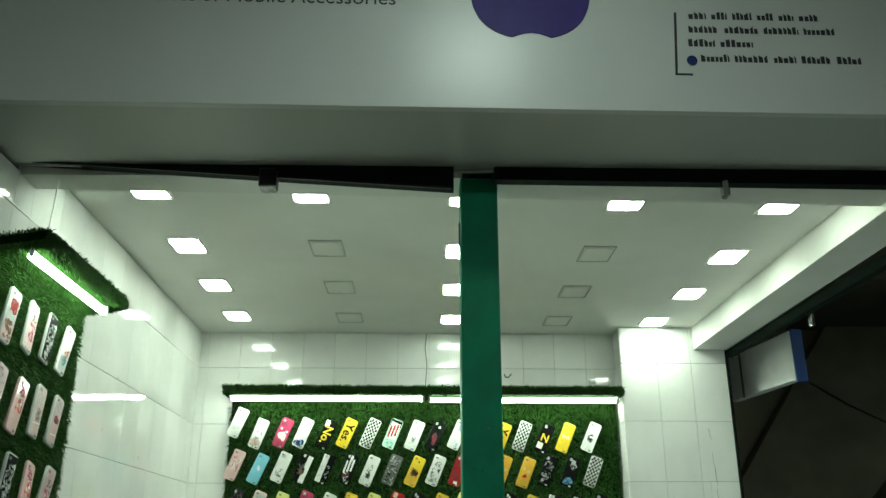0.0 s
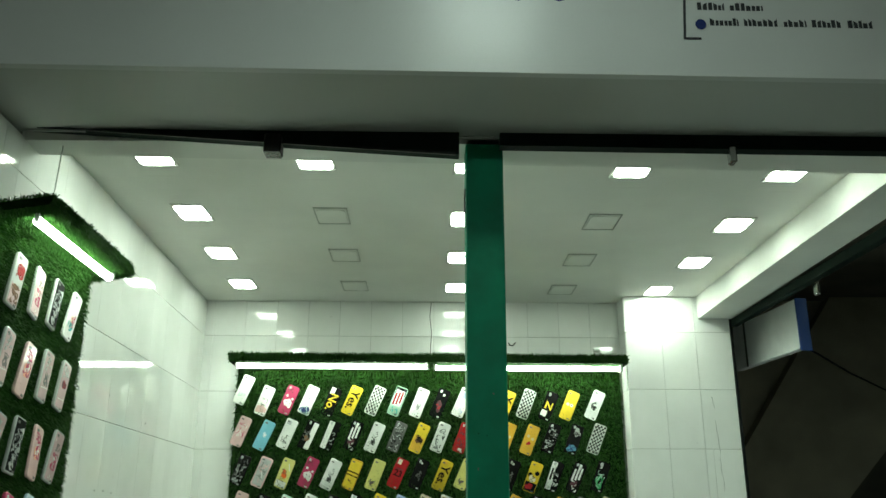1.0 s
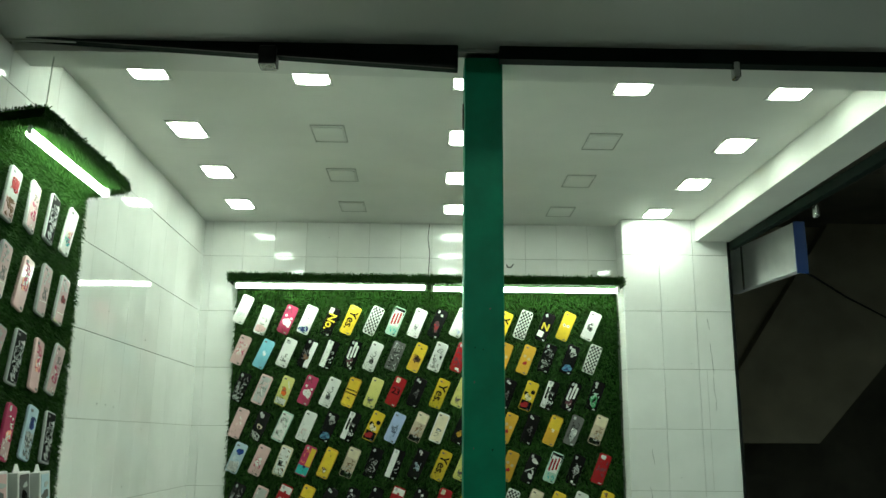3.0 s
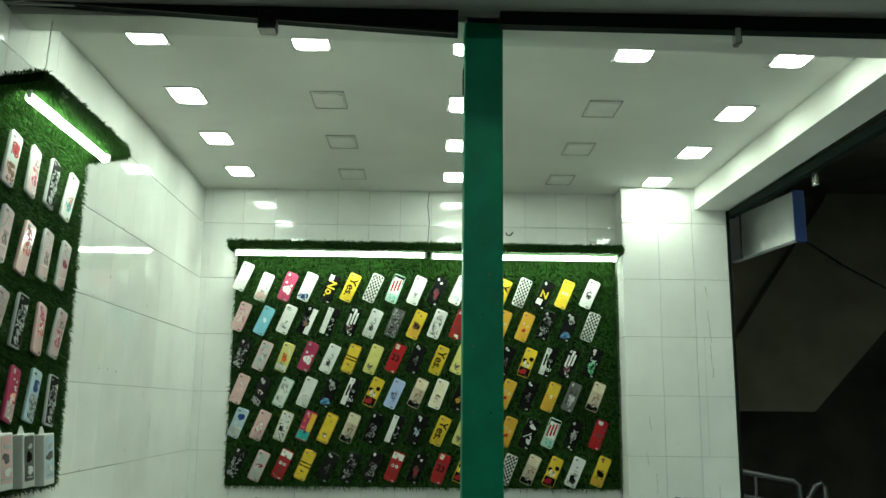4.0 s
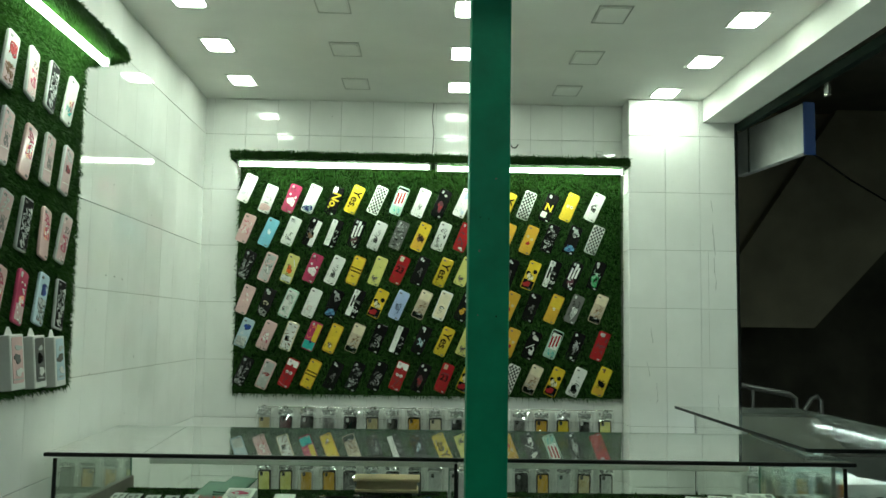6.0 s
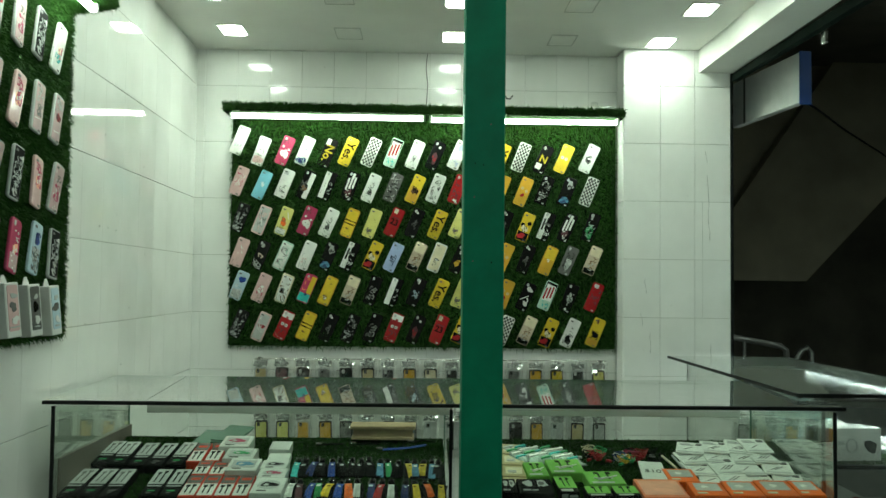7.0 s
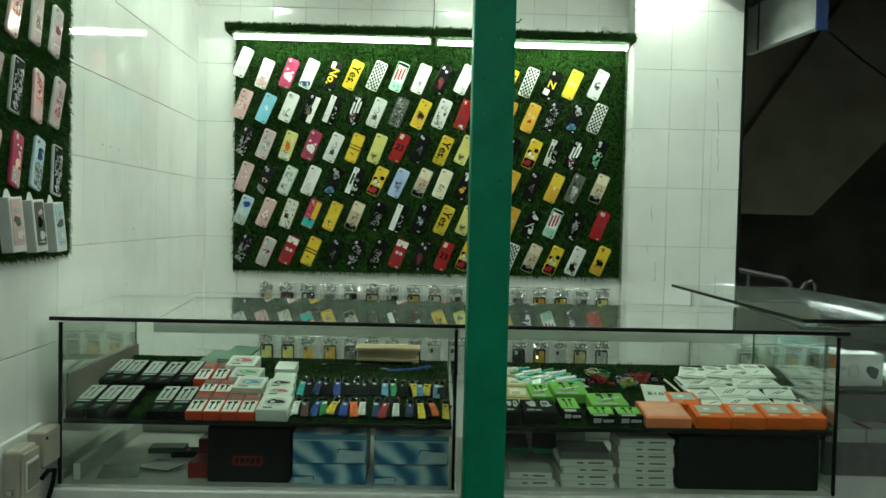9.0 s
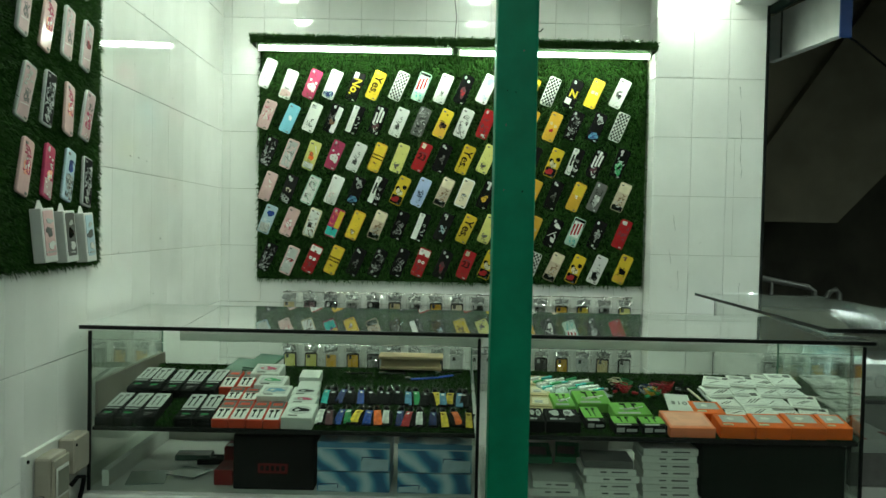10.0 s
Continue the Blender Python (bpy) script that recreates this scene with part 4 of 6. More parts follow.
# ---- turf panel on the left wall ----
side_panel = thing("turf_panel", "green artificial turf panel on the side wall", "display panel", LW)
part("backing_board", box(0.001, 0.014, -0.66, -0.012, 1.12, 2.085), M_MAT, side_panel)
part("ledge", hexa(bmesh.new(), [(0.001, -0.60, 2.088), (0.001, 0.006, 2.088), (0.136, 0.006, 2.108), (0.136, -0.60, 2.108),
                                 (0.001, -0.60, 2.108), (0.001, 0.006, 2.108), (0.136, 0.006, 2.130), (0.136, -0.60, 2.130)]), M_MAT, side_panel, "turf covered ledge sloping up over the panel")
part("led_tube", tube(bmesh.new(), [(0.097, -0.575, 2.072), (0.097, -0.065, 2.072)], 0.011, 10), M_TUBE, side_panel, "glowing white tube")
part("tube_holder", box(0.091, 0.103, -0.583, -0.5755, 2.068, 2.092, bevel=0.002), M_WHITE, side_panel)
part("tube_holder", box(0.084, 0.110, -0.065, -0.052, 2.06, 2.09, bevel=0.003), M_WHITE, side_panel)
blades("turf", lambda g, n: np.stack([np.full(n, 0.014), g.uniform(-0.66, -0.008, n), g.uniform(1.115, 2.09, n)], 1), (1, 0, -0.15), 70000, 0.017, 5, side_panel, 0.0012)
blades("ledge_turf", lambda g, n: np.stack([g.uniform(0.130, 0.136, n), g.uniform(-0.60, 0.008, n), g.uniform(2.107, 2.131, n)], 1), (0.75, 0, -0.45), 6500, 0.017, 6, side_panel, 0.0012)


def under_ledge(g, n):
    u = g.uniform(0.0, 1.0, n)
    return np.stack([0.002 + 0.134 * u, g.uniform(-0.60, 0.008, n), 2.087 + 0.02 * u], 1)


blades("ledge_turf", under_ledge, (0.35, 0, -0.9), 28000, 0.014, 7, side_panel, 0.0012)
blades("ledge_turf", lambda g, n: under_ledge(g, n) + np.array((0.0, 0.0, 0.021)), (0.1, 0, 1), 9000, 0.022, 8, side_panel)
blades("ledge_turf", lambda g, n: under_ledge(g, n) * np.array((1, 0, 1)) + np.stack([np.zeros(n), np.full(n, 0.006), g.uniform(0, 0.02, n)], 1), (0.2, 1, 0), 1500, 0.018, 9, side_panel)
part("hanging_wire", tube(bmesh.new(), [(0.10, -0.52, 2.125), (0.09, -0.49, 2.25), (0.085, -0.47, 2.405)], 0.0016, 6), M_CARD, side_panel)
LEFT = ["la lb2 lc ld", "le lf le lg", "le lc lf lb2", "lf lj lh lc"]
for r, row in enumerate(LEFT):
    for c, code in enumerate(row.split()):
        y = -0.498 + 0.121 * c + (0.008 if r > 1 else 0)
        z = (1.940, 1.746, 1.549, 1.365)[r] - 0.003 * c + rng.uniform(-0.006, 0.006)
        phone_case(code, LW @ pose(0.026, y, z, 0, 0, 90) @ pose(0, 0, 0, rng.uniform(-3, 3), 13 + rng.uniform(-3, 3), rng.uniform(-3, 3)), "phone cases on the side panel")


def gift_box(ink, m):
    t = thing("case_box", "slim white carton with clear front, hung on turf", "box", m, "cartons on the side panel")
    shell = part("carton", box(-0.025, 0.025, -0.034, 0, -0.072, 0.062, bevel=0.002), M_WHITE, t)
    part("window", prism(bmesh.new(), outline(0.0185, 0.056, 0.004, 2), -0.0352, -0.034), gloss(ink), t, "printed front window")
    r = random.Random(ink)
    for k, (cx, cz, ru, rv) in enumerate(((0.1, 0.42, 0.32, 0.10), (-0.05, 0.05, 0.42, 0.16), (0.1, -0.42, 0.36, 0.13), (0.0, -0.66, 0.5, 0.03))):
        part("picture", prism(bmesh.new(), blob(cx, cz, ru * r.uniform(0.7, 1.2), rv, ink + str(k)), -0.0362 - 0.0003 * k, -0.035), gloss(("silver", "black" if ink == "grey" else "grey", "white", "silver")[k]), t)
    part("hang_tab", prism(bmesh.new(), [(-0.014, 0.062), (0.014, 0.062), (0.004, 0.082), (-0.004, 0.082)], -0.012, -0.010), M_WHITE, shell)


for c, ink in enumerate(("pink", "grey", "paleblue")):
    gift_box(ink, LW @ pose(0.034, -0.428 + 0.122 * c, 1.208 - 0.004 * c, 0, 0, 90) @ pose(0, 0, 0, -4, -4, -13 + 3 * c))


# ---- lamps of the passage: over the sign, and added fill out of view ----
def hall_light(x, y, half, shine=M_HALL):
    t = thing("hall_light", "unseen white passage light on a rod, glowing", "ceiling light", pose(x, y, 3.0), "passage lights")
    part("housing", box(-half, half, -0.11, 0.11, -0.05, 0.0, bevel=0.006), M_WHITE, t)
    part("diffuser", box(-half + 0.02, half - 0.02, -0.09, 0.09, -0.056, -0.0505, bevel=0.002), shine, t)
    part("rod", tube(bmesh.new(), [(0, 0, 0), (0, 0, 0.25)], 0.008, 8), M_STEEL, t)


hall_light(0.08, 0.95, 0.15)
# two unseen lamps added to the rear to brighten the fronts of the goods
hall_light(-0.6, -1.9, 0.57, M_HALL_FILL)
hall_light(1.2, -1.9, 0.57, M_HALL_FILL)
# unseen lamp added to the right to brighten the stair wall
hall_light(3.9, 2.3, 0.34, M_HALL_FILL)

# ---- cables and marks on the walls ----
solid("power_cable", tube(bmesh.new(), [(-0.098, 4.086, 2.40), (-0.105, 4.083, 2.33), (-0.095, 4.082, 2.25), (-0.102, 4.07, 2.13), (-0.096, 3.93, 2.10)], 0.002, 6), matt("grey"),
      "thin grey cable from ceiling to light tubes", "cable")
solid("wall_hook", tube(bmesh.new(), [(0.285, 4.084, 2.20), (0.29, 4.075, 2.185), (0.305, 4.07, 2.183), (0.318, 4.072, 2.20)], 0.0028, 6), matt("black"),
      "small bent black hook on white tiles", "hook")
solid("wall_socket", box(0.70, 0.735, 4.072, 4.086, 2.155, 2.175, bevel=0.003), M_WHITE, "tiny white cable clip on tiled wall", "clip")

# ---- the two glass showcases across the front ----
SLOPE = math.degrees(math.atan(0.16))


def rise(y):
    return 0.668 + 0.16 * (y - 2.40)


def showcase(x0, x1, label):
    """A glazed counter: plinth, dark posts, sheets of glass, a sloping turf shelf and a low shelf."""
    t = thing("glass_showcase", label, "showcase", pose(0, 0, 0), "front showcases")
    y0, y1, top = 2.388, 3.0, 0.95
    part("plinth", box(x0 - 0.012, x1 + 0.012, y0 - 0.012, y1, 0, 0.474, bevel=0.004), M_WHITE, t, "white laminated plinth")
    part("low_shelf", box(x0, x1, y0 + 0.006, y1 - 0.02, 0.475, 0.482), M_WHITE, t)
    for px in (x0, x1 - 0.011):
        part("front_post", box(px + 0.001, px + 0.010, y0, y0 + 0.009, 0.482, top - 0.016, bevel=0.0015), M_BLACK, t)
        part("rear_post", box(px + 0.002, px + 0.008, y1 - 0.010, y1 - 0.004, 0.482, top - 0.016, bevel=0.001), plain("green_glass_edge", 0.10, 0.20, 0.15, 0.1), t)
    part("top_edge", box(x0 - 0.022, x1 + (0.022 if x1 > 0.5 else 0.004), y0 - 0.008, y0 + 0.003, top - 0.0105, top, bevel=0.0015), M_BLACK, t, "black front edge of the top")
    xa, xb, ya, yb, lift = x0 - 0.02, x1 + (0.02 if x1 > 0.5 else 0.004), y0 + 0.0035, y1 - 0.09, 0.0115
    part("top_glass", hexa(bmesh.new(), [(xa, ya, top - 0.008), (xb, ya, top - 0.008), (xb, yb, top - 0.008 + lift), (xa, yb, top - 0.008 + lift),
                                         (xa, ya, top - 0.001), (xb, ya, top - 0.001), (xb, yb, top - 0.001 + lift), (xa, yb, top - 0.001 + lift)]), M_TOP, t, "clear glass top")
    part("top_rear_edge", box(xa, xb, yb + 0.0005, yb + 0.004, top - 0.008 + lift, top - 0.001 + lift), plain("green_glass_edge", 0.10, 0.20, 0.15, 0.1), t)
    part("front_glass", box(x0 + 0.012, x1 - 0.012, y0 + 0.002, y0 + 0.007, 0.483, top - 0.017), M_GLASS, t, "clear glass front")
    part("side_glass", box(x0 + 0.002, x0 + 0.007, y0 + 0.012, y1 - 0.013, 0.483, top - 0.017), M_GLASS, t)
    part("side_glass", box(x1 - 0.007, x1 - 0.002, y0 + 0.012, y1 - 0.013, 0.483, top - 0.017), M_GLASS, t)
    part("shelf_edge", box(x0 + 0.012, x1 - 0.012, y0 + 0.008, y0 + 0.014, 0.652, 0.664, bevel=0.001), M_BLACK, t)
    part("rear_rail", box(x0 + 0.09 * (x0 < -0.5), x1 - 0.07 * (x1 > 0.5), y1 - 0.08, y1 - 0.06, 0.835, 0.872, bevel=0.002), M_WHITE, t, "white rear rail under the glass top")
    m = pose(0, 2.40, 0.660, SLOPE)
    part("turf_shelf", box(x0 + 0.013, x1 - 0.013, 0.003, 0.56, -0.006, 0.002), M_MAT, t, "sloping shelf laid with artificial turf", m)
    g = blades("shelf_turf", lambda g, n: np.stack([g.uniform(x0 + 0.014, x1 - 0.014, n), g.uniform(0.005, 0.555, n), np.full(n, 0.002)], 1), (0, 0, 1), 14000, 0.011, int(30 + x0 * 9), t)
    g.matrix_basis = m
    return t


show_left = showcase(-1.122, -0.018, "glass showcase with dark frame full of earphone boxes")
show_right = showcase(0.006, 1.060, "glass showcase with dark frame full of bright packets")
part("side_board", box(-1.112, -1.104, 2.42, 2.99, 0.662, 0.785), M_WOODB, show_left, "brown board inside the end")
part("rear_board", box(-1.10, -0.02, 2.96, 2.97, 0.483, 0.525), M_WHITE, show_left)
part("rear_board", box(0.02, 1.04, 2.96, 2.97, 0.483, 0.525), M_WHITE, show_right)
part("shelf_tray", hexa(bmesh.new(), [(-1.095, 2.43, 0.483), (-1.075, 2.43, 0.483), (-1.075, 2.95, 0.483), (-1.095, 2.95, 0.483),
                                      (-1.095, 2.43, 0.53), (-1.075, 2.43, 0.53), (-1.075, 2.95, 0.53), (-1.095, 2.95, 0.53)]), M_WHITE, show_left)


def on_shelf(x, y, lift=0.0, yaw=0.0):
    """A pose on the sloping shelf, with x to the right, y to the rear and z off the turf."""
    return pose(x, y, rise(y) - 0.004 + lift, SLOPE) @ pose(0, 0, 0, 0, 0, yaw)


def flat(bm, pts, z0, z1):
    """A flat plate in x and y."""
    a, b = [bm.verts.new((x, y, z1)) for x, y in pts], [bm.verts.new((x, y, z0)) for x, y in pts]
    n = len(pts)
    bm.faces.new(a)
    bm.faces.new(b[::-1])
    for i in range(n):
        bm.faces.new((a[i], b[i], b[(i + 1) % n], a[(i + 1) % n]))
    return bm


def sq(x0, x1, y0, y1):
    return [(x0, y0), (x1, y0), (x1, y1), (x0, y1)]


def carton(name, label, group, m, w, d, h, body, plates, bars=()):
    """A flat carton with printed fields on its lid: plates (colour, x0, x1, y0, y1 as shares), bars in ink."""
    t = thing(name, label, "box", m, group)
    shell = part("carton", box(-w / 2, w / 2, 0, d, 0, h, bevel=0.0018), body, t)
    for i, (c, a, b, p, q, kind) in enumerate(plates):
        pts = sq((a - 0.5) * w, (b - 0.5) * w, p * d, q * d)
        if kind == "streak":
            lean = 0.3 * w
            pts = [(u - lean / 2 if k2 < 2 else u + lean / 2, v) for k2, (u, v) in enumerate(pts)]
        if kind in ("picture", "oval_window"):
            mx, my, rx, ry = ((a + b) / 2 - 0.5) * w, (p + q) / 2 * d, (b - a) / 2 * w, (q - p) / 2 * d
            rag = random.Random(int(1e5 * w + 1e4 * d) + i)
            amp = 0.45 if kind == "picture" else 0.06
            pts = [(mx + rx * math.cos(g * 0.4488) * (1 - rag.uniform(0, amp)), my + ry * math.sin(g * 0.4488) * (1 - rag.uniform(0, amp))) for g in range(14)]
        part(kind, flat(bmesh.new(), pts, h - 0.0002, h + 0.0005 + 0.0003 * i), matt(c), shell)
    for c, a, b, p, q in bars:
        part("ink_mark", flat(bmesh.new(), sq((a - 0.5) * w, (b - 0.5) * w, p * d, q * d), h, h + 0.0018), matt(c), shell)
    return t


rng = random.Random(12)
LOW_BUD = [("black", 0.28, 0.36, 0.14, 0.46), ("black", 0.60, 0.68, 0.12, 0.46), ("black", 0.18, 0.42, 0.42, 0.50), ("black", 0.54, 0.78, 0.44, 0.52)]
BUD = lambda c: [(c, 0.28, 0.35, 0.5, 0.82), (c, 0.60, 0.67, 0.48, 0.86), (c, 0.22, 0.42, 0.80, 0.86), (c, 0.56, 0.76, 0.84, 0.90)]
for k, (x, y) in enumerate(((-1.081, 2.637), (-1.029, 2.632), (-0.967, 2.622), (-0.913, 2.62), (-0.855, 2.63),
                            (-1.081, 2.375), (-1.024, 2.372), (-0.964, 2.374), (-0.857, 2.384), (-0.803, 2.384))):
    carton("earphone_box", "slim black earphone box with pale printed lid", "black earphone boxes", on_shelf(x, max(y, 2.402), 0.0, rng.uniform(-1, 3)), 0.050, 0.195, 0.026, matt("black"),
           [("silver", 0.05, 0.95, 0.42, 0.98, "lid_card"), ("silver", 0.1, 0.9, 0.335, 0.365, "lid_strip"), ("green" if k % 4 < 3 else "grey", 0.3, 0.72, 0.16, 0.20, "label"), ("grey", 0.3, 0.55, 0.09, 0.12, "label")], BUD("black" if k in (3, 8, 9) else "grey"))
for k in range(4):
    carton("earphone_box", "red and white earphone box lying on turf", "red earphone boxes", on_shelf(-0.752 + 0.0485 * k, 2.402, 0, 1.5), 0.046, 0.150, 0.026, matt("vermilion"),
           [("white", 0.05, 0.95, 0.04, 0.58, "lid_card"), ("grey", 0.06, 0.94, 0.61, 0.97, "lid_strip"), ("vermilion", 0.2, 0.8, 0.74, 0.86, "label")], LOW_BUD)
for k, (x, y, up) in enumerate(((-0.757, 2.556, 0.0), (-0.708, 2.553, 0.0), (-0.80, 2.655, 0.0), (-0.748, 2.66, 0.0))):
    carton("earphone_box", "red and white earphone box lying on turf", "red earphone boxes", on_shelf(x, y, up, 1.5), 0.046, 0.105 if k < 2 else 0.16, 0.026, matt("vermilion"),
           [("white", 0.05, 0.95, 0.04, 0.58, "lid_card"), ("grey", 0.06, 0.94, 0.61, 0.97, "lid_strip"), ("vermilion", 0.2, 0.8, 0.74, 0.86, "label")], LOW_BUD)
for k, (x, y, w, d, up, c) in enumerate(((-0.70, 2.748, 0.094, 0.10, 0.004, "rose"), (-0.665, 2.645, 0.094, 0.09, 0.004, "green"), (-0.635, 2.548, 0.092, 0.095, 0.006, "steelblue"),
                                         (-0.535, 2.402, 0.089, 0.11, 0.0, "black"), (-0.54, 2.51, 0.082, 0.07, 0.0, "rose"), (-0.545, 2.578, 0.080, 0.07, 0.0, "black"))):
    carton("charger_box", "small white carton with a pictured window", "white cartons", on_shelf(x, y, up, -1), w, d, 0.036, M_WHITE, [("silver", 0.12, 0.88, 0.24, 0.82, "window" if k < 3 else "oval_window"), (c, 0.18, 0.78, 0.34, 0.74, "picture"), ("silver", 0.30, 0.52, 0.42, 0.62, "picture"), (c, 0.55, 0.84, 0.40, 0.60, "picture")],
           [("grey", 0.2, 0.5, 0.12, 0.16)])
carton("charger_box", "plain white carton on turf shelf", "white cartons", on_shelf(-0.55, 2.672, 0.0, 0), 0.068, 0.075, 0.02, M_WHITE, [])
carton("charger_box", "plain white carton on turf shelf", "white cartons", on_shelf(-0.557, 2.752, 0.0, 0), 0.066, 0.075, 0.03, M_WHITE, [])


def strap(x, y, c, tip):
    """A tongue of printed webbing that hangs forward from a metal buckle, over a wide black strip that keeps the gaps
    near-black.
    """
    t = thing("key_strap", "%s printed webbing key strap with metal buckle" % c, "strap", on_shelf(x, y, 0.004, rng.uniform(-11, 11)), "key straps")
    wide, fall = rng.uniform(0.0082, 0.0102), rng.uniform(0.62, 0.88)
    line = [(0.026, 0.022), (0.016, 0.0245), (0.003, 0.0225), (-0.010, 0.019), (-0.021, 0.014), (-0.046 * fall, 0.004)]
    lean = rng.uniform(-0.22, 0.22)
    bm = bmesh.new()
    lo = [[bm.verts.new((sx * wide * (1 + 4 * (0.026 - yy) * (yy < 0)) + lean * (0.026 - yy), yy, zz)) for sx in (-1, 1)] for yy, zz in line]
    hi = [[bm.verts.new((v.co.x, v.co.y + 0.0006, v.co.z + 0.002)) for v in pair] for pair in lo]
    for a, b, cc, d in zip(lo, lo[1:], hi, hi[1:]):
        bm.faces.new((a[0], a[1], b[1], b[0])); bm.faces.new((cc[0], d[0], d[1], cc[1]))
        bm.faces.new((a[0], b[0], d[0], cc[0])); bm.faces.new((a[1], cc[1], d[1], b[1]))
    bm.faces.new((lo[-1][0], lo[-1][1], hi[-1][1], hi[-1][0]))
    web = part("webbing", bm, paint("strap_" + c, COL[c], 0.5, var=0.45, scale=70, spec=0.05 if c == "black" else 0.2), t)
    r = random.Random(int(x * 9000 + y * 700))
    # print on the slope of the tongue
    for k in range(3 if c in ("black", "blue", "navy", "green") else r.choice((1, 2))):
        y0 = 0.006 - 0.010 * k
        z0 = 0.0215 + (y0 - 0.003) * 0.38 + 0.0016
        u, v = r.uniform(0.002, 0.006), r.uniform(0.0018, 0.0042)
        cx, sk = lean * (0.026 - y0) + r.uniform(-0.003, 0.003), r.uniform(-0.003, 0.003)
        bm = bmesh.new()
        hexa(bm, [(cx - u - sk, y0 - v, z0 - v * 0.4 - 0.001), (cx + u - sk, y0 - v, z0 - v * 0.4 - 0.001), (cx + u + sk, y0 + v, z0 + v * 0.4 - 0.001), (cx - u + sk, y0 + v, z0 + v * 0.4 - 0.001),
              (cx - u - sk, y0 - v, z0 - v * 0.4 + 0.0012), (cx + u - sk, y0 - v, z0 - v * 0.4 + 0.0012), (cx + u + sk, y0 + v, z0 + v * 0.4 + 0.0012), (cx - u + sk, y0 + v, z0 + v * 0.4 + 0.0012)])
        part("print_patch", bm, matt(tip), web)
    tall = rng.uniform(0.028, 0.038)
    part("buckle", tube(bmesh.new(), [(-0.0105, 0.024, 0.024), (0.0105, 0.024, 0.024), (0.0055, 0.040, tall), (-0.0055, 0.040, tall), (-0.0105, 0.024, 0.024)], 0.0013, 5), M_STEEL, t, "bright metal buckle")
    part("clip_tab", box(-0.0075, 0.0075, 0.044, 0.064, 0.008, 0.026, bevel=0.003), matt("black"), t)
    part("backing_strap", box(-0.0135, 0.0135, -0.034, 0.058, 0.0, 0.0075, bevel=0.002), matt("black"), t)
    part("side_cord", tube(bmesh.new(), [(0.0138, 0.05, 0.010), (0.0150, 0.015, 0.017), (0.0142, -0.03, 0.006)], 0.0032, 6), matt("black"), t)


FRONT = "white maroon blue green yellow blue orange white navy red white navy yellow orange yellow".split()
AT_F = (265, 310, 365, 412, 460, 515, 565, 610, 685, 735, 790, 860, 920, 978, 1040)
BACK = "teal black navy black blue black black black black steelblue green black yellow steelblue yellow steelblue black".split()
AT_B = (275, 325, 375, 420, 475, 525, 575, 625, 675, 725, 775, 830, 885, 920, 965, 1015, 1047)
TIP = {"white": "silver", "maroon": "silver", "blue": "white", "green": "white", "yellow": "black", "orange": "salmon", "navy": "paleblue", "red": "white", "teal": "mint", "black": "silver", "steelblue": "white"}
for u, c in zip(AT_F, FRONT):
    strap(-0.614 + 0.00054 * u, 2.462 + rng.uniform(-0.005, 0.005), c, TIP[c])
for u, c in zip(AT_B, BACK):
    strap(-0.640 + 0.00056 * u, 2.622 + rng.uniform(-0.008, 0.008), c, TIP[c])


def lanyard(pts, c, label):
    t = thing("lanyard", label, "lanyard", on_shelf(0, 2.40, 0.012), "loose lanyards")
    bm = bmesh.new()
    tube(bm, pts, 0.0055, 6)
    bmesh.ops.scale(bm, vec=(1, 1, 0.5), verts=bm.verts)
    part("cord", bm, matt(c), t)
    part("clip", box(pts[0][0] - 0.01, pts[0][0] + 0.01, pts[0][1] - 0.006, pts[0][1] + 0.006, 0.0, 0.010, bevel=0.002), M_STEEL, t)


lanyard([(-0.24, 0.40, 0.005), (-0.19, 0.41, 0.005), (-0.14, 0.42, 0.007), (-0.09, 0.45, 0.005)], "blue", "blue lanyard stretched across the turf")
lanyard([(-0.44, 0.44, 0.005), (-0.40, 0.45, 0.006), (-0.36, 0.45, 0.005)], "black", "short black cord lying on turf")
lanyard([(-0.33, 0.45, 0.005), (-0.29, 0.455, 0.006), (-0.25, 0.46, 0.005)], "black", "short black cord lying on turf")
lanyard([(-0.14, 0.47, 0.005), (-0.10, 0.49, 0.006), (-0.06, 0.48, 0.005)], "black", "short black cord lying on turf")
tray = thing("wooden_tray", "pale plywood tray at the rear of shelf", "tray", pose(-0.235, 2.92, 0.755))
part("base_board", box(-0.105, 0.105, -0.03, 0.05, 0, 0.010, bevel=0.002), M_PLY, tray)
part("top_board", box(-0.11, 0.11, -0.036, 0.055, 0.036, 0.047, bevel=0.002), M_PLY, tray)
part("side_strip", box(-0.10, 0.10, -0.026, -0.018, 0.0105, 0.0355), M_PLY, tray)
for k in range(4):
    sheet = solid("glass_sheet", box(-0.09, 0.0, 0, 0.15, 0.006 * k, 0.006 * k + 0.0045, bevel=0.001), plain("dark_glass_sheet", 0.13, 0.24, 0.185, 0.12),
                  "spare green glass sheet leaning on the shelf", "glass sheet", "spare glass sheets", m=on_shelf(-0.775 + 0.065 * (k // 2), 2.815 + 0.006 * k, 0.004, -6 - 2 * k))

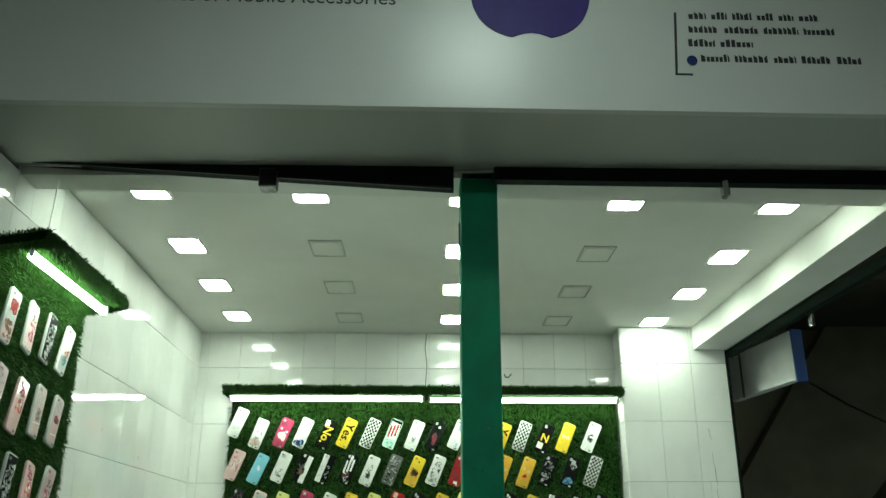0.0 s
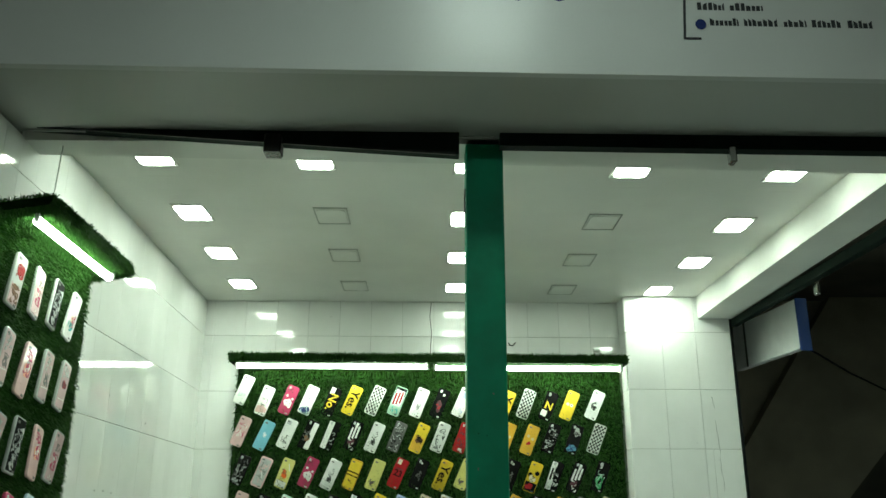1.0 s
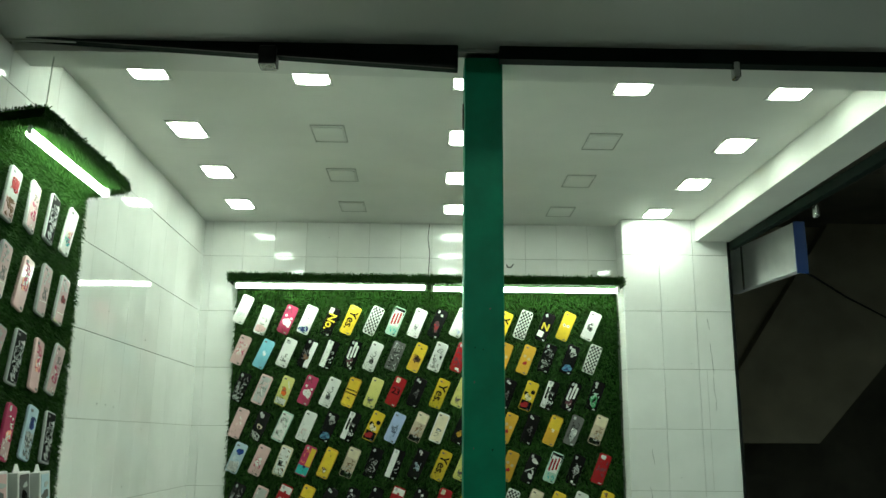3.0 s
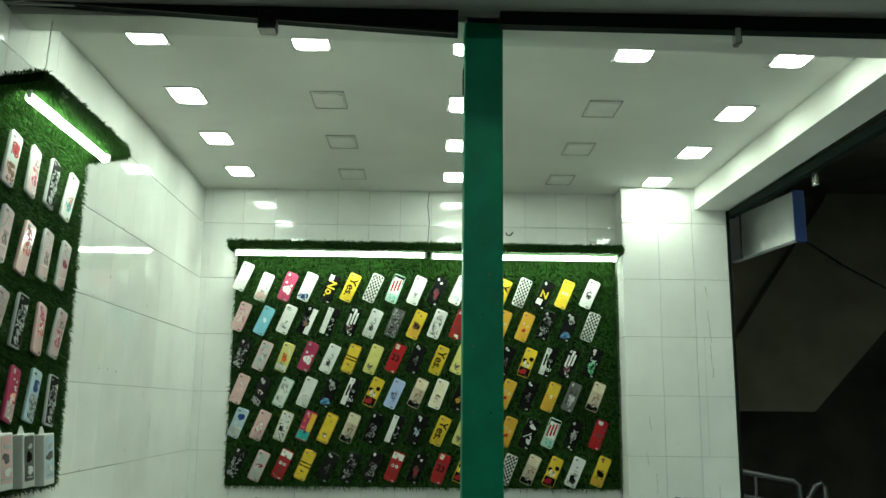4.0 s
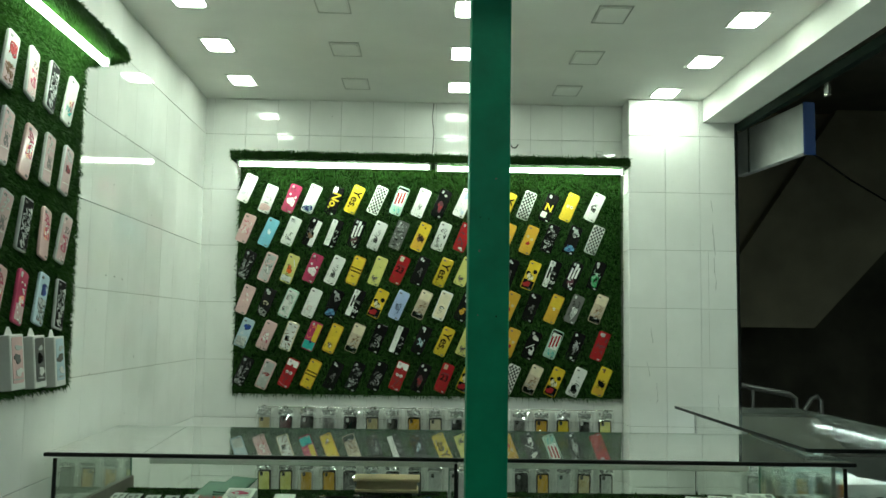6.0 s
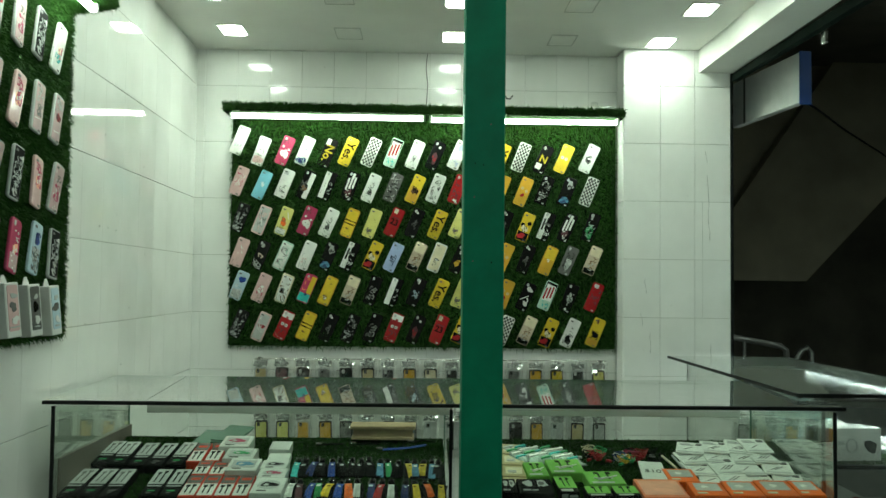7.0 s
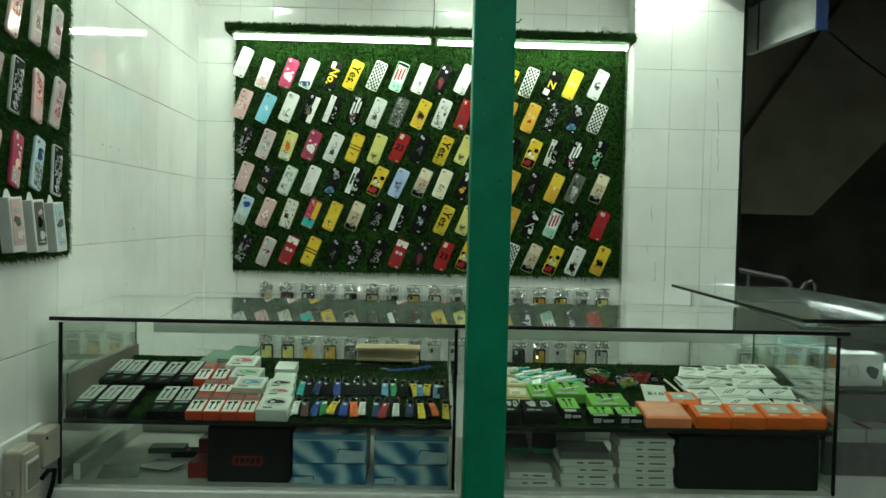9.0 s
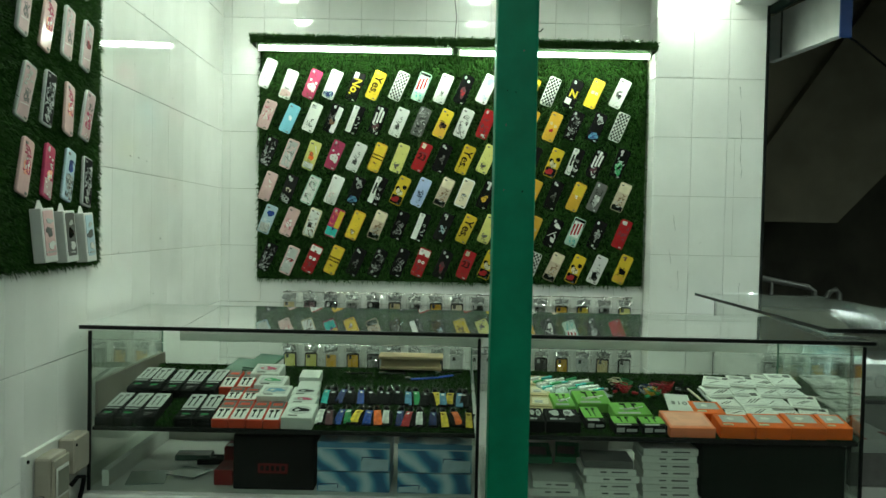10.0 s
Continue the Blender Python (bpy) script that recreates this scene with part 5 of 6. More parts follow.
# bright packets in the right-hand unit
for k in range(4):
    carton("blister_pack", "tan blister pack with clear dome", "tan packs", on_shelf(0.172 + 0.004 * k, 2.51 + 0.082 * k, 0.004 * k, -4), 0.072, 0.088, 0.008, matt("tan"),
           [("cream", 0.15, 0.85, 0.2, 0.8, "dome")], [("silver", 0.25, 0.6, 0.3, 0.5)])
for k in range(5):
    t = thing("foil_bag", "crinkled silver and mint foil bag", "bag", on_shelf(0.228 + 0.040 * k, 2.70 - 0.004 * k, 0.006 + 0.004 * (k % 2), 24), "foil bags")
    bm = bmesh.new()
    bmesh.ops.create_grid(bm, x_segments=6, y_segments=10, size=0.5)
    rr = random.Random(k)
    for v in bm.verts:
        e = (1 - (2 * v.co.x) ** 4) * (1 - (2 * v.co.y) ** 4)
        v.co = Vector((v.co.x * 0.06, v.co.y * 0.15 + 0.075, 0.004 + 0.012 * e + rr.uniform(-0.002, 0.002)))
    r = bmesh.ops.extrude_face_region(bm, geom=bm.faces[:])
    for v in (g for g in r["geom"] if isinstance(g, bmesh.types.BMVert)):
        v.co.z = 0.0
    part("bag", bm, paint("foil_mint", (0.5, 0.62, 0.56), 0.25, metal=0.5), t)
    for q in range(4):
        y = 0.028 + 0.029 * q
        part("print_stripe", flat(bmesh.new(), [(-0.022, y), (0.020, y + 0.006), (0.022, y + 0.015 + 0.003 * (q % 2)), (-0.020, y + 0.010)], 0.012, 0.0185), matt(("teal", "white", "green", "white")[(q + k) % 4]), t)
for x, w in ((0.145, 0.045), (0.221, 0.098)):
    carton("adapter_box", "black carton with pictured white adapter", "black cartons", on_shelf(x, 2.415, 0.0, 0), w, 0.10, 0.036, matt("black"),
           [("silver", 0.12, 0.50, 0.42, 0.92, "picture"), ("silver", 0.50, 0.92, 0.36, 0.95, "picture"), ("grey", 0.58, 0.8, 0.5, 0.8, "picture")], [("silver", 0.12, 0.34, 0.14, 0.22), ("silver", 0.38, 0.55, 0.14, 0.20)])
GREENS = ((0.318, 2.44, 0.056, 0.115, 1, 0.024), (0.247, 2.565, 0.064, 0.11, 0, 0.02), (0.335, 2.565, 0.104, 0.11, 0, 0.03), (0.40, 2.41, 0.070, 0.07, 1, 0.026), (0.48, 2.412, 0.070, 0.07, 1, 0.026), (0.436, 2.485, 0.110, 0.095, 0, 0.03))
for k, (x, y, w, d, boxy, h) in enumerate(GREENS):
    pack = carton("cable_pack", "lime green card pack of white earphones", "green packs", on_shelf(x, y, 0.004, 3), w, d, h, matt("black") if boxy else matt("lime"),
           [("lime", 0.02, 0.98, 0.25 if boxy else 0.02, 0.98, "lid_card"), ("silver", 0.1, 0.7, 0.05, 0.18, "label")],
           [("black", 0.36, 0.40, 0.36, 0.80), ("black", 0.27, 0.41, 0.76, 0.88), ("black", 0.60, 0.64, 0.36, 0.80), ("black", 0.59, 0.73, 0.76, 0.88)])
    if boxy:
        for p, q, u, v in ((-0.42, -0.1, 0.25, 0.75), (-0.02, 0.42, 0.30, 0.62)):
            part("front_print", prism(bmesh.new(), [(p * w, u * h), (q * w, u * h), (q * w * 0.96, v * h), (p * w, v * h)], -0.0008, 0.0), matt("silver"), pack)
    else:
        part("cable_coil", tube(bmesh.new(), [(w * 0.3 * math.cos(g * 0.7) * (0.6 + 0.05 * g), d * (0.28 + 0.12 * math.sin(g * 0.9)), h + 0.004 + 0.0006 * g) for g in range(14)], 0.0016, 6), matt("white"), pack, "thin white coiled earphone cable")
ORANGE = ((0.584, 2.404, 0.130, 0.13, 0.030, "salmon"), (0.711, 2.404, 0.098, 0.095, 0.036, "orange"), (0.812, 2.404, 0.096, 0.105, 0.036, "orange"), (0.912, 2.406, 0.098, 0.11, 0.036, "orange"),
          (1.0, 2.41, 0.074, 0.105, 0.036, "orange"), (0.672, 2.525, 0.092, 0.10, 0.026, "orange"))
for k, (x, y, w, d, h, c) in enumerate(ORANGE):
    # first carton: peach plate is its translucent lid with the pale sheen painted in
    carton("power_bank_box", "bright orange carton with clear pictured window", "orange cartons", on_shelf(x, y, 0.0, -2 if k else 0), w, d, h, matt(c),
           [("peach" if k == 0 else "silver", 0.06 if k == 0 else 0.15, 0.94 if k == 0 else 0.88, 0.12 if k == 0 else 0.35, 0.9, "window"), ("peach" if k == 0 else "white", 0.3, 0.6, 0.5, 0.75, "picture")], [("cream", 0.12, 0.4, 0.12, 0.2)][:k])
for r in range(4):
    for c in range(4):
        carton("cable_bag", "white printed sachet of charging cable", "white sachets", on_shelf(0.762 + 0.076 * c + rng.uniform(-0.006, 0.006), 2.53 + 0.072 * r + rng.uniform(-0.006, 0.006), 0.004 + 0.007 * r + 0.003 * (c % 2), rng.uniform(-20, 8)) @ pose(0, 0, 0, rng.uniform(-3, 4), rng.uniform(-4, 4), 0),
               0.088, 0.112, 0.006, M_CARD, [("silver", 0.08, 0.92, 0.06, 0.12, "header_strip"), ("white", 0.08, 0.92, 0.16, 0.62, "clear_pocket"), ("silver", 0.12, 0.60, 0.68, 0.74, "header_strip"), ("silver", 0.12, 0.5, 0.78, 0.84, "header_strip")]
               + [("grey", 0.40 + 0.13 * q, 0.44 + 0.13 * q, 0.26, 0.50, "streak") for q in range(1 + (r + c) % 3)], [("grey", 0.68, 0.9, 0.72, 0.88)])
card = carton("price_card", "white price card with grey numerals", "", on_shelf(0.590, 2.540, 0.022, -8), 0.074, 0.145, 0.003, M_WHITE, [])
me = text_mesh("510", 0.034, matt("grey"))
me.transform(Matrix.Rotation(radians(-90), 4, "X"))
part("numerals", me, None, card, "grey printed numerals", pose(0, 0.062, 0.0045))
for k in range(15):
    x, y = (rng.uniform(0.405, 0.48) if k < 5 else rng.uniform(0.52, 0.645)), rng.uniform(2.70, 2.81)
    c = ("red", "black", "red", "cream", "green", "rose", "black", "amber", "navy", "red", "black", "silver", "red", "black", "green")[k]
    t = thing("charging_cable", "coiled %s cable lying on turf" % c, "cable", on_shelf(x, y, 0.008, rng.uniform(0, 360)), "coiled cables")
    part("cord", tube(bmesh.new(), [(0.010 * math.cos(a * 0.8 + 0.3 * math.sin(a)) * (1 + 0.05 * a), 0.012 * math.sin(a * 0.8) * (1 + 0.05 * a), 0.004 + 0.004 * math.sin(a * 1.7) + 0.0008 * a) for a in range(26)], 0.0019, 6), matt(c), t)
    part("plug", box(0.025, 0.045, -0.005, 0.005, 0.002, 0.010, bevel=0.002), matt("silver" if k % 2 else c), t)
for k, c in enumerate(("cream", "silver", "tan")):
    solid("stylus", tube(bmesh.new(), [(0, 0, 0.006), (0.012, 0.10, 0.010)], 0.0035, 6), matt(c), "thin %s stylus lying beside white sachets" % c, "stylus", "styluses", m=on_shelf(0.69 + 0.02 * k, 2.66, 0.006, 18 - 8 * k))

# lower shelf
Z0 = 0.4825
t = thing("carton", "large black carton with a red label", "box", pose(-0.603, 2.43, Z0))
part("body", box(-0.116, 0.116, 0, 0.24, 0, 0.158, bevel=0.003), matt("black"), t)
part("label", prism(bmesh.new(), [(-0.045, 0.048), (0.040, 0.048), (0.040, 0.076), (-0.045, 0.076)], -0.001, 0.0), matt("dullred"), t, "small red printed label")
for k in range(5):
    part("text_bar", prism(bmesh.new(), [(-0.038 + 0.015 * k, 0.055), (-0.028 + 0.015 * k, 0.055), (-0.028 + 0.015 * k, 0.070), (-0.038 + 0.015 * k, 0.070)], -0.0016, 0.0), matt("black"), t)


def swirl_paint():
    """Printed card with broad folded ribbons of light and deep blue."""
    m, n, l, b = nodes_of("blue_swirl_print")
    tc, mp, wv, rp = n.new("ShaderNodeTexCoord"), n.new("ShaderNodeMapping"), n.new("ShaderNodeTexWave"), n.new("ShaderNodeValToRGB")
    mp.inputs["Rotation"].default_value = (0, radians(40), 0)
    wv.inputs["Scale"].default_value, wv.inputs["Distortion"].default_value = 4.2, 9.0
    wv.inputs["Detail"].default_value, wv.inputs["Detail Scale"].default_value = 2.0, 1.1
    l.new(tc.outputs["Object"], mp.inputs["Vector"])
    l.new(mp.outputs[0], wv.inputs["Vector"])
    e = rp.color_ramp.elements
    e[0].color, e[1].color = (0.02, 0.11, 0.24, 1), (0.50, 0.64, 0.70, 1)
    e[0].position = 0.08
    for at, c in ((0.35, (0.06, 0.26, 0.44, 1)), (0.62, (0.20, 0.42, 0.55, 1))):
        e.new(at).color = c
    l.new(wv.outputs["Fac"], rp.inputs[0])
    l.new(rp.outputs[0], b.inputs["Base Color"])
    b.inputs["Roughness"].default_value = 0.3
    return m


M_SWIRL = swirl_paint()
for x0, x1 in ((-0.478, -0.270), (-0.248, -0.036)):
    for z0, h in ((0, 0.057), (0.060, 0.084)):
        t = thing("router_box", "blue swirl printed carton stacked on low shelf", "box", pose((x0 + x1) / 2, 2.425, Z0 + z0), "blue cartons")
        w = (x1 - x0) / 2
        body = part("body", box(-w, w, 0, 0.2, 0, h, bevel=0.002), M_SWIRL, t)
        if z0:
            part("top_band", prism(bmesh.new(), [(-w, h - 0.016), (w, h - 0.016), (w, h - 0.002), (-w, h - 0.002)], -0.0010, 0.0), matt("steelblue"), t)
            part("pale_line", prism(bmesh.new(), [(-w, h - 0.020), (w, h - 0.020), (w, h - 0.017), (-w, h - 0.017)], -0.0010, 0.0), matt("paleblue"), t)
        # pale plate with a dark stepped line above it
        p, q, top = (0.022, w - 0.004, 0.040) if z0 else (-w + 0.004, -0.022, 0.022)
        plate = part("pale_plate", prism(bmesh.new(), [(p, 0.003), (q, 0.003), (q, top - 0.004), (p, top - 0.004)], -0.0012, 0.0), matt("paleblue"), body)
        bm = bmesh.new()
        prism(bm, [(p + 0.004, top), (q - 0.024, top), (q - 0.024, top + 0.0022), (p + 0.004, top + 0.0022)], -0.0016, 0.0)
        e = p if z0 else q - 0.024
        prism(bm, [(e, top - 0.010), (e + 0.0025, top - 0.010), (e + 0.0045, top + 0.0022), (e + 0.002, top + 0.0022)], -0.0018, 0.0)
        part("line_mark", bm, matt("navy"), plate)


def glass_box(x, z, w, d, h, yaw, dark=False):
    t = thing("screen_guard_box", "flat pale grey screen guard box, stacked", "box", pose(x, 2.43, z, 0, 0, yaw), "screen guard boxes")
    part("carton", box(-w / 2, w / 2, 0, d, 0, h - 0.001, bevel=0.0015), matt("grey") if dark else M_CARD, t)
    for a, b in ((-0.18, -0.06), (0.04, 0.34)):
        part("text_bar", prism(bmesh.new(), [(a * w, h * 0.42), (b * w, h * 0.42), (b * w, h * 0.62), (a * w, h * 0.62)], -0.0008, 0.0), matt("grey"), t)


for k in range(7):
    glass_box(0.53 + rng.uniform(-0.004, 0.004), Z0 + 0.0205 * k, 0.158, 0.12, 0.0205, rng.uniform(-1.5, 1.5))
for k in range(4):
    glass_box(0.362 + rng.uniform(-0.006, 0.006), Z0 + 0.0205 * k, 0.152, 0.12, 0.0205, rng.uniform(-2, 2))
glass_box(0.355, Z0 + 0.083, 0.14, 0.12, 0.022, -3, True)
glass_box(0.20, Z0, 0.14, 0.10, 0.022, 2)
glass_box(0.20, Z0 + 0.0225, 0.12, 0.10, 0.02, -3)
t = thing("carton", "wide matt black carton on low shelf", "box", pose(0.826, 2.43, Z0))
bm = box(-0.205, 0.205, 0, 0.2, 0, 0.157, bevel=0.004)
part("body", bm, paint("matt_black_felt", (0.007, 0.011, 0.008), 0.9, var=0.5, scale=20, spec=0.03), t)
bm = bmesh.new()
r2 = random.Random(6)
for k in range(40):
    x = -0.205 + 0.0105 * k
    prism(bm, [(x, 0.153), (x + 0.012, 0.153), (x + 0.006 + r2.uniform(-0.006, 0.006), 0.158 + r2.uniform(0, 0.006))], -0.0006, 0.001)
tagged(part("frayed_edge", bm, matt("black"), t), kind="stuff")
for k, (x, y, z, yaw, w, d) in enumerate(((-0.98, 2.45, 0.0, 12, 0.11, 0.13), (-0.90, 2.52, 0.004, -20, 0.10, 0.09))):
    solid("glass_sheet", box(-w / 2, w / 2, 0, d, 0, 0.0035, bevel=0.0008), plain("dull_glass_sheet", 0.22, 0.27, 0.25, 0.15), "loose grey glass sheet lying flat", "glass sheet", "loose glass sheets", m=pose(x, y, Z0 + z, 0, 0, yaw))
for k, x in enumerate((-0.905, -0.835)):
    carton("accessory_box", "dark green flat box on low shelf", "dark boxes", pose(x, 2.66, Z0 + 0.012 * (1 - k), 0, 0, 4), 0.11, 0.06, 0.018, matt("black") if k else paint("dark_green_card", (0.02, 0.06, 0.045), 0.4), [("grey", 0.1, 0.5, 0.3, 0.6, "label")])
carton("accessory_box", "small dark red box on low shelf", "red boxes", pose(-0.755, 2.46, Z0, 0, 0, 0), 0.055, 0.10, 0.045, matt("dullred"), [])
carton("accessory_box", "small dark red box on low shelf", "red boxes", pose(-0.765, 2.62, Z0, 0, 0, 0), 0.06, 0.08, 0.07, matt("dullred"), [("silver", 0.1, 0.9, 0.1, 0.5, "label")])
for k in range(3):
    carton("memory_pack", "green packet lying on low shelf", "green packets", pose(0.09 + 0.085 * k, 2.56 + 0.015 * k, Z0 + 0.05, 16, 0, 10 - 9 * k), 0.075, 0.09, 0.022, paint("deep_green_card", (0.03, 0.20, 0.10), 0.2), [("grey", 0.1, 0.8, 0.2, 0.7, "label")])
solid("carton", box(-0.09, 0.09, 0, 0.10, 0, 0.10, bevel=0.003), M_CARD, "plain pale carton at the rear of shelf", "box", m=pose(0.20, 2.80, Z0))
solid("carton", box(-0.07, 0.07, 0, 0.10, 0, 0.125, bevel=0.003), M_CARD, "plain pale carton at the rear of shelf", "box", m=pose(0.36, 2.80, Z0))

# ---- hanging packs under the turf panel ----
for zr in (0.918, 0.668):
    rod = thing("hanging_rail", "thin steel rail fixed to tiled wall", "rail", pose(0, 4.075, zr), "pack rails")
    part("rod", tube(bmesh.new(), [(-0.90, -0.02, 0), (0.775, -0.02, 0.004)], 0.003, 8), M_STEEL, rod)
    for x in (-0.88, -0.35, 0.2, 0.75):
        part("bracket", box(x - 0.006, x + 0.006, -0.024, 0.006, -0.006, 0.008, bevel=0.002), M_STEEL, rod)


def hang_pack(x, z, c, seed):
    t = thing("hanging_pack", "%s phone case in a clear crinkled bag" % c, "packet", pose(x, 4.052, z, 0, rng.uniform(-3, 3), rng.uniform(-12, 12)), "packs on the rails")
    rim = part("bumper", prism(bmesh.new(), [(px * 1.05, pz * 0.95 - 0.105) for px, pz in outline(CW, CH, 0.009, 3)], -0.013, -0.005), gloss("black" if seed % 3 else "silver"), t)
    part("back_plate", prism(bmesh.new(), [(px * 0.84, pz * 0.86 - 0.107) for px, pz in outline(CW, CH, 0.007, 3)], -0.0145, -0.0128), gloss(c), rim)
    part("camera_hole", prism(bmesh.new(), [(px - 0.012, pz - 0.056) for px, pz in outline(0.007, 0.009, 0.003, 2)], -0.0158, -0.0142), matt("black" if c != "black" else "silver"), rim)
    bm = bmesh.new()
    bmesh.ops.create_grid(bm, x_segments=7, y_segments=4, size=0.5)
    rr = random.Random(seed + 7)
    for v in bm.verts:
        v.co = Vector((v.co.x * 0.062 + rr.uniform(-0.004, 0.004), -0.018 + rr.uniform(-0.009, 0.006), v.co.y * 0.026 - 0.020 + rr.uniform(-0.005, 0.005)))
    r = bmesh.ops.extrude_face_region(bm, geom=bm.faces[:])
    for v in (g for g in r["geom"] if isinstance(g, bmesh.types.BMVert)):
        v.co.y += 0.004
    part("gathered_top", bm, paint("crumpled_film", (0.5, 0.51, 0.5), 0.12, metal=0.6, var=0.3), t, "crumpled shiny top of the bag")
    bm = bmesh.new()
    bmesh.ops.create_grid(bm, x_segments=8, y_segments=12, size=0.5)
    rr = random.Random(seed)
    for v in bm.verts:
        puff = (1 - (2 * v.co.x) ** 2) * 0.018
        top = max(0, v.co.y * 2)
        v.co = Vector((v.co.x * 0.088, -0.016 - puff * (1 - 0.6 * top) + rr.uniform(-0.007, 0.007) * (0.25 + top), v.co.y * 0.20 - 0.103))
    r = bmesh.ops.extrude_face_region(bm, geom=bm.faces[:])
    for v in (g for g in r["geom"] if isinstance(g, bmesh.types.BMVert)):
        v.co.y = -0.002
    part("bag", bm, M_FILM, t, "clear crinkled plastic bag")
    part("hanger", tube(bmesh.new(), [(-0.008, -0.01, -0.006), (-0.008, -0.02, 0.004), (0, -0.022, 0.010), (0.008, -0.02, 0.004), (0.008, -0.01, -0.006)], 0.0016, 5), matt("black"), t)


UP = "tan maroon black grey black tan black amber cream black black grey grey amber yellow black lemon".split()
DOWN = "lemon lemon amber amber grey paleblue black grey silver black grey amber black amber silver tan silver".split()
for k in range(17):
    hang_pack(-0.865 + 0.1 * k, 0.918, UP[k], k)
    hang_pack(-0.86 + 0.1 * k, 0.668, DOWN[k], k + 40)

# ---- showcase along the side opening ----
sc = thing("glass_showcase", "side glass showcase lit by a white tube", "showcase", pose(0, 0, 0))
X0, X1, YA, YB, TOP = 1.09, 1.54, 2.54, 3.82, 0.968
part("plinth", box(X0, X1 + 0.02, YA - 0.005, YB, 0, 0.50, bevel=0.004), M_WHITE, sc, "white laminated plinth")
part("plinth_panel", box(X0 + 0.004, X1, YA - 0.009, YA - 0.0055, 0.50, 0.60), matt("grey"), sc, "dark lower front panel")
part("top_glass", box(1.012, X1 + 0.02, YA - 0.01, YB + 0.02, TOP - 0.008, TOP), M_DUSTY, sc, "dusty glass top")
part("left_edge", box(1.008, 1.0115, YA - 0.012, YB + 0.02, TOP - 0.010, TOP + 0.001), M_BLACK, sc, "black edge of the glass top")
part("front_edge", box(1.012, X1 + 0.02, YA - 0.016, YA - 0.0105, TOP - 0.011, TOP + 0.001), M_BLACK, sc, "black edge of the glass top")
part("front_glass", box(X0 + 0.012, X1, YA, YA + 0.005, 0.60, TOP - 0.012), M_DUSTY, sc)
part("side_glass", box(X0, X0 + 0.005, YA + 0.01, YB - 0.01, 0.60, TOP - 0.012), M_DUSTY, sc)
for x, y in ((X0, YA), (X1 - 0.01, YA), (X0, YB - 0.012), (X1 - 0.01, YB - 0.012)):
    part("corner_post", box(x, x + 0.010, y, y + 0.010, 0.50, TOP - 0.012, bevel=0.0015), M_BLACK, sc)
part("shelf", box(X0 + 0.012, X1 - 0.012, YA + 0.012, YB - 0.014, 0.745, 0.753), M_GLASS, sc)
part("shelf_edge", box(X0 + 0.012, X1 - 0.012, YA + 0.004, YA + 0.011, 0.743, 0.755), M_BLACK, sc)
# steel strip added to stand in for a bright line reflected in the glass
part("front_strip", box(X0 - 0.03, X1, YA - 0.010, YA - 0.004, TOP - 0.022, TOP - 0.0125, bevel=0.001), M_STEEL, sc, "steel strip added as the bright reflected line")
part("low_shelf", box(X0 + 0.002, X1, YA + 0.002, YB - 0.002, 0.5005, 0.51), M_WHITE, sc)
part("display_tube", tube(bmesh.new(), [(1.49, YA + 0.05, 0.932), (1.49, 3.52, 0.932)], 0.007, 8), M_TUBE_DIM, sc, "thin glowing tube")
part("shelf_mat", box(X0 + 0.014, X1 - 0.014, YA + 0.014, YB - 0.016, 0.7532, 0.7545), M_MAT, sc)
blades("mat_turf", lambda g, n: np.stack([g.uniform(X0 + 0.016, X1 - 0.016, n), g.uniform(YA + 0.016, YB - 0.018, n), np.full(n, 0.7545)], 1), (0, 0, 1), 12000, 0.010, 61, sc)
r3 = random.Random(21)
for i in range(4):
    for j in range(8):
        if j == 0 and i < 3:
            continue
        c = r3.choice(("white", "silver", "paleblue", "white", "sky", "silver", "mint"))
        carton("cable_bag", "%s printed packet in the side showcase" % c, "packets in the side showcase", pose(X0 + 0.07 + 0.098 * i, YA + 0.04 + 0.145 * j, 0.754 + 0.0, 3, 0, r3.uniform(-10, 10)),
               0.085, 0.125, 0.014 + 0.012 * r3.random(), matt(c), [("grey", 0.2, 0.8, 0.15, 0.5, "picture"), ("white", 0.1, 0.9, 0.65, 0.92, "header_strip")])
for k in range(4):
    carton("headphone_box", "white carton with pictured black headphones", "headphone cartons", pose(X0 + 0.10 + 0.10 * k, YA + 0.03, 0.511, 0, 0, 0), 0.095, 0.10, 0.12, M_WHITE, [("red", 0.0, 0.2, 0.0, 1.0, "side_strip")])
t = thing("headphone_box", "white carton with red end and pictured black headphones", "box", pose(X0 + 0.115, YA + 0.06, 0.7555, 0, 0, 4), "headphone cartons")
part("carton", box(-0.10, 0.10, 0, 0.075, 0, 0.10, bevel=0.002), M_WHITE, t)
part("end_strip", prism(bmesh.new(), [(-0.099, 0.001), (-0.055, 0.001), (-0.055, 0.099), (-0.099, 0.099)], -0.0008, 0), matt("red"), t)
part("picture", prism(bmesh.new(), [(x * 0.75 + 0.065, z * 0.32 + 0.045) for x, z in blob(0, 0, 0.9, 0.9, "hp")], -0.0012, 0), matt("black"), t)
part("ring_picture", tube(bmesh.new(), [(0.005 + 0.017 * math.cos(a * 0.6283), -0.0006, 0.047 + 0.021 * math.sin(a * 0.6283)) for a in range(11)], 0.0022, 6), matt("silver"), t)
part("text_bar", prism(bmesh.new(), [(-0.046, 0.05), (-0.02, 0.05), (-0.02, 0.062), (-0.046, 0.062)], -0.0012, 0), matt("silver"), t)

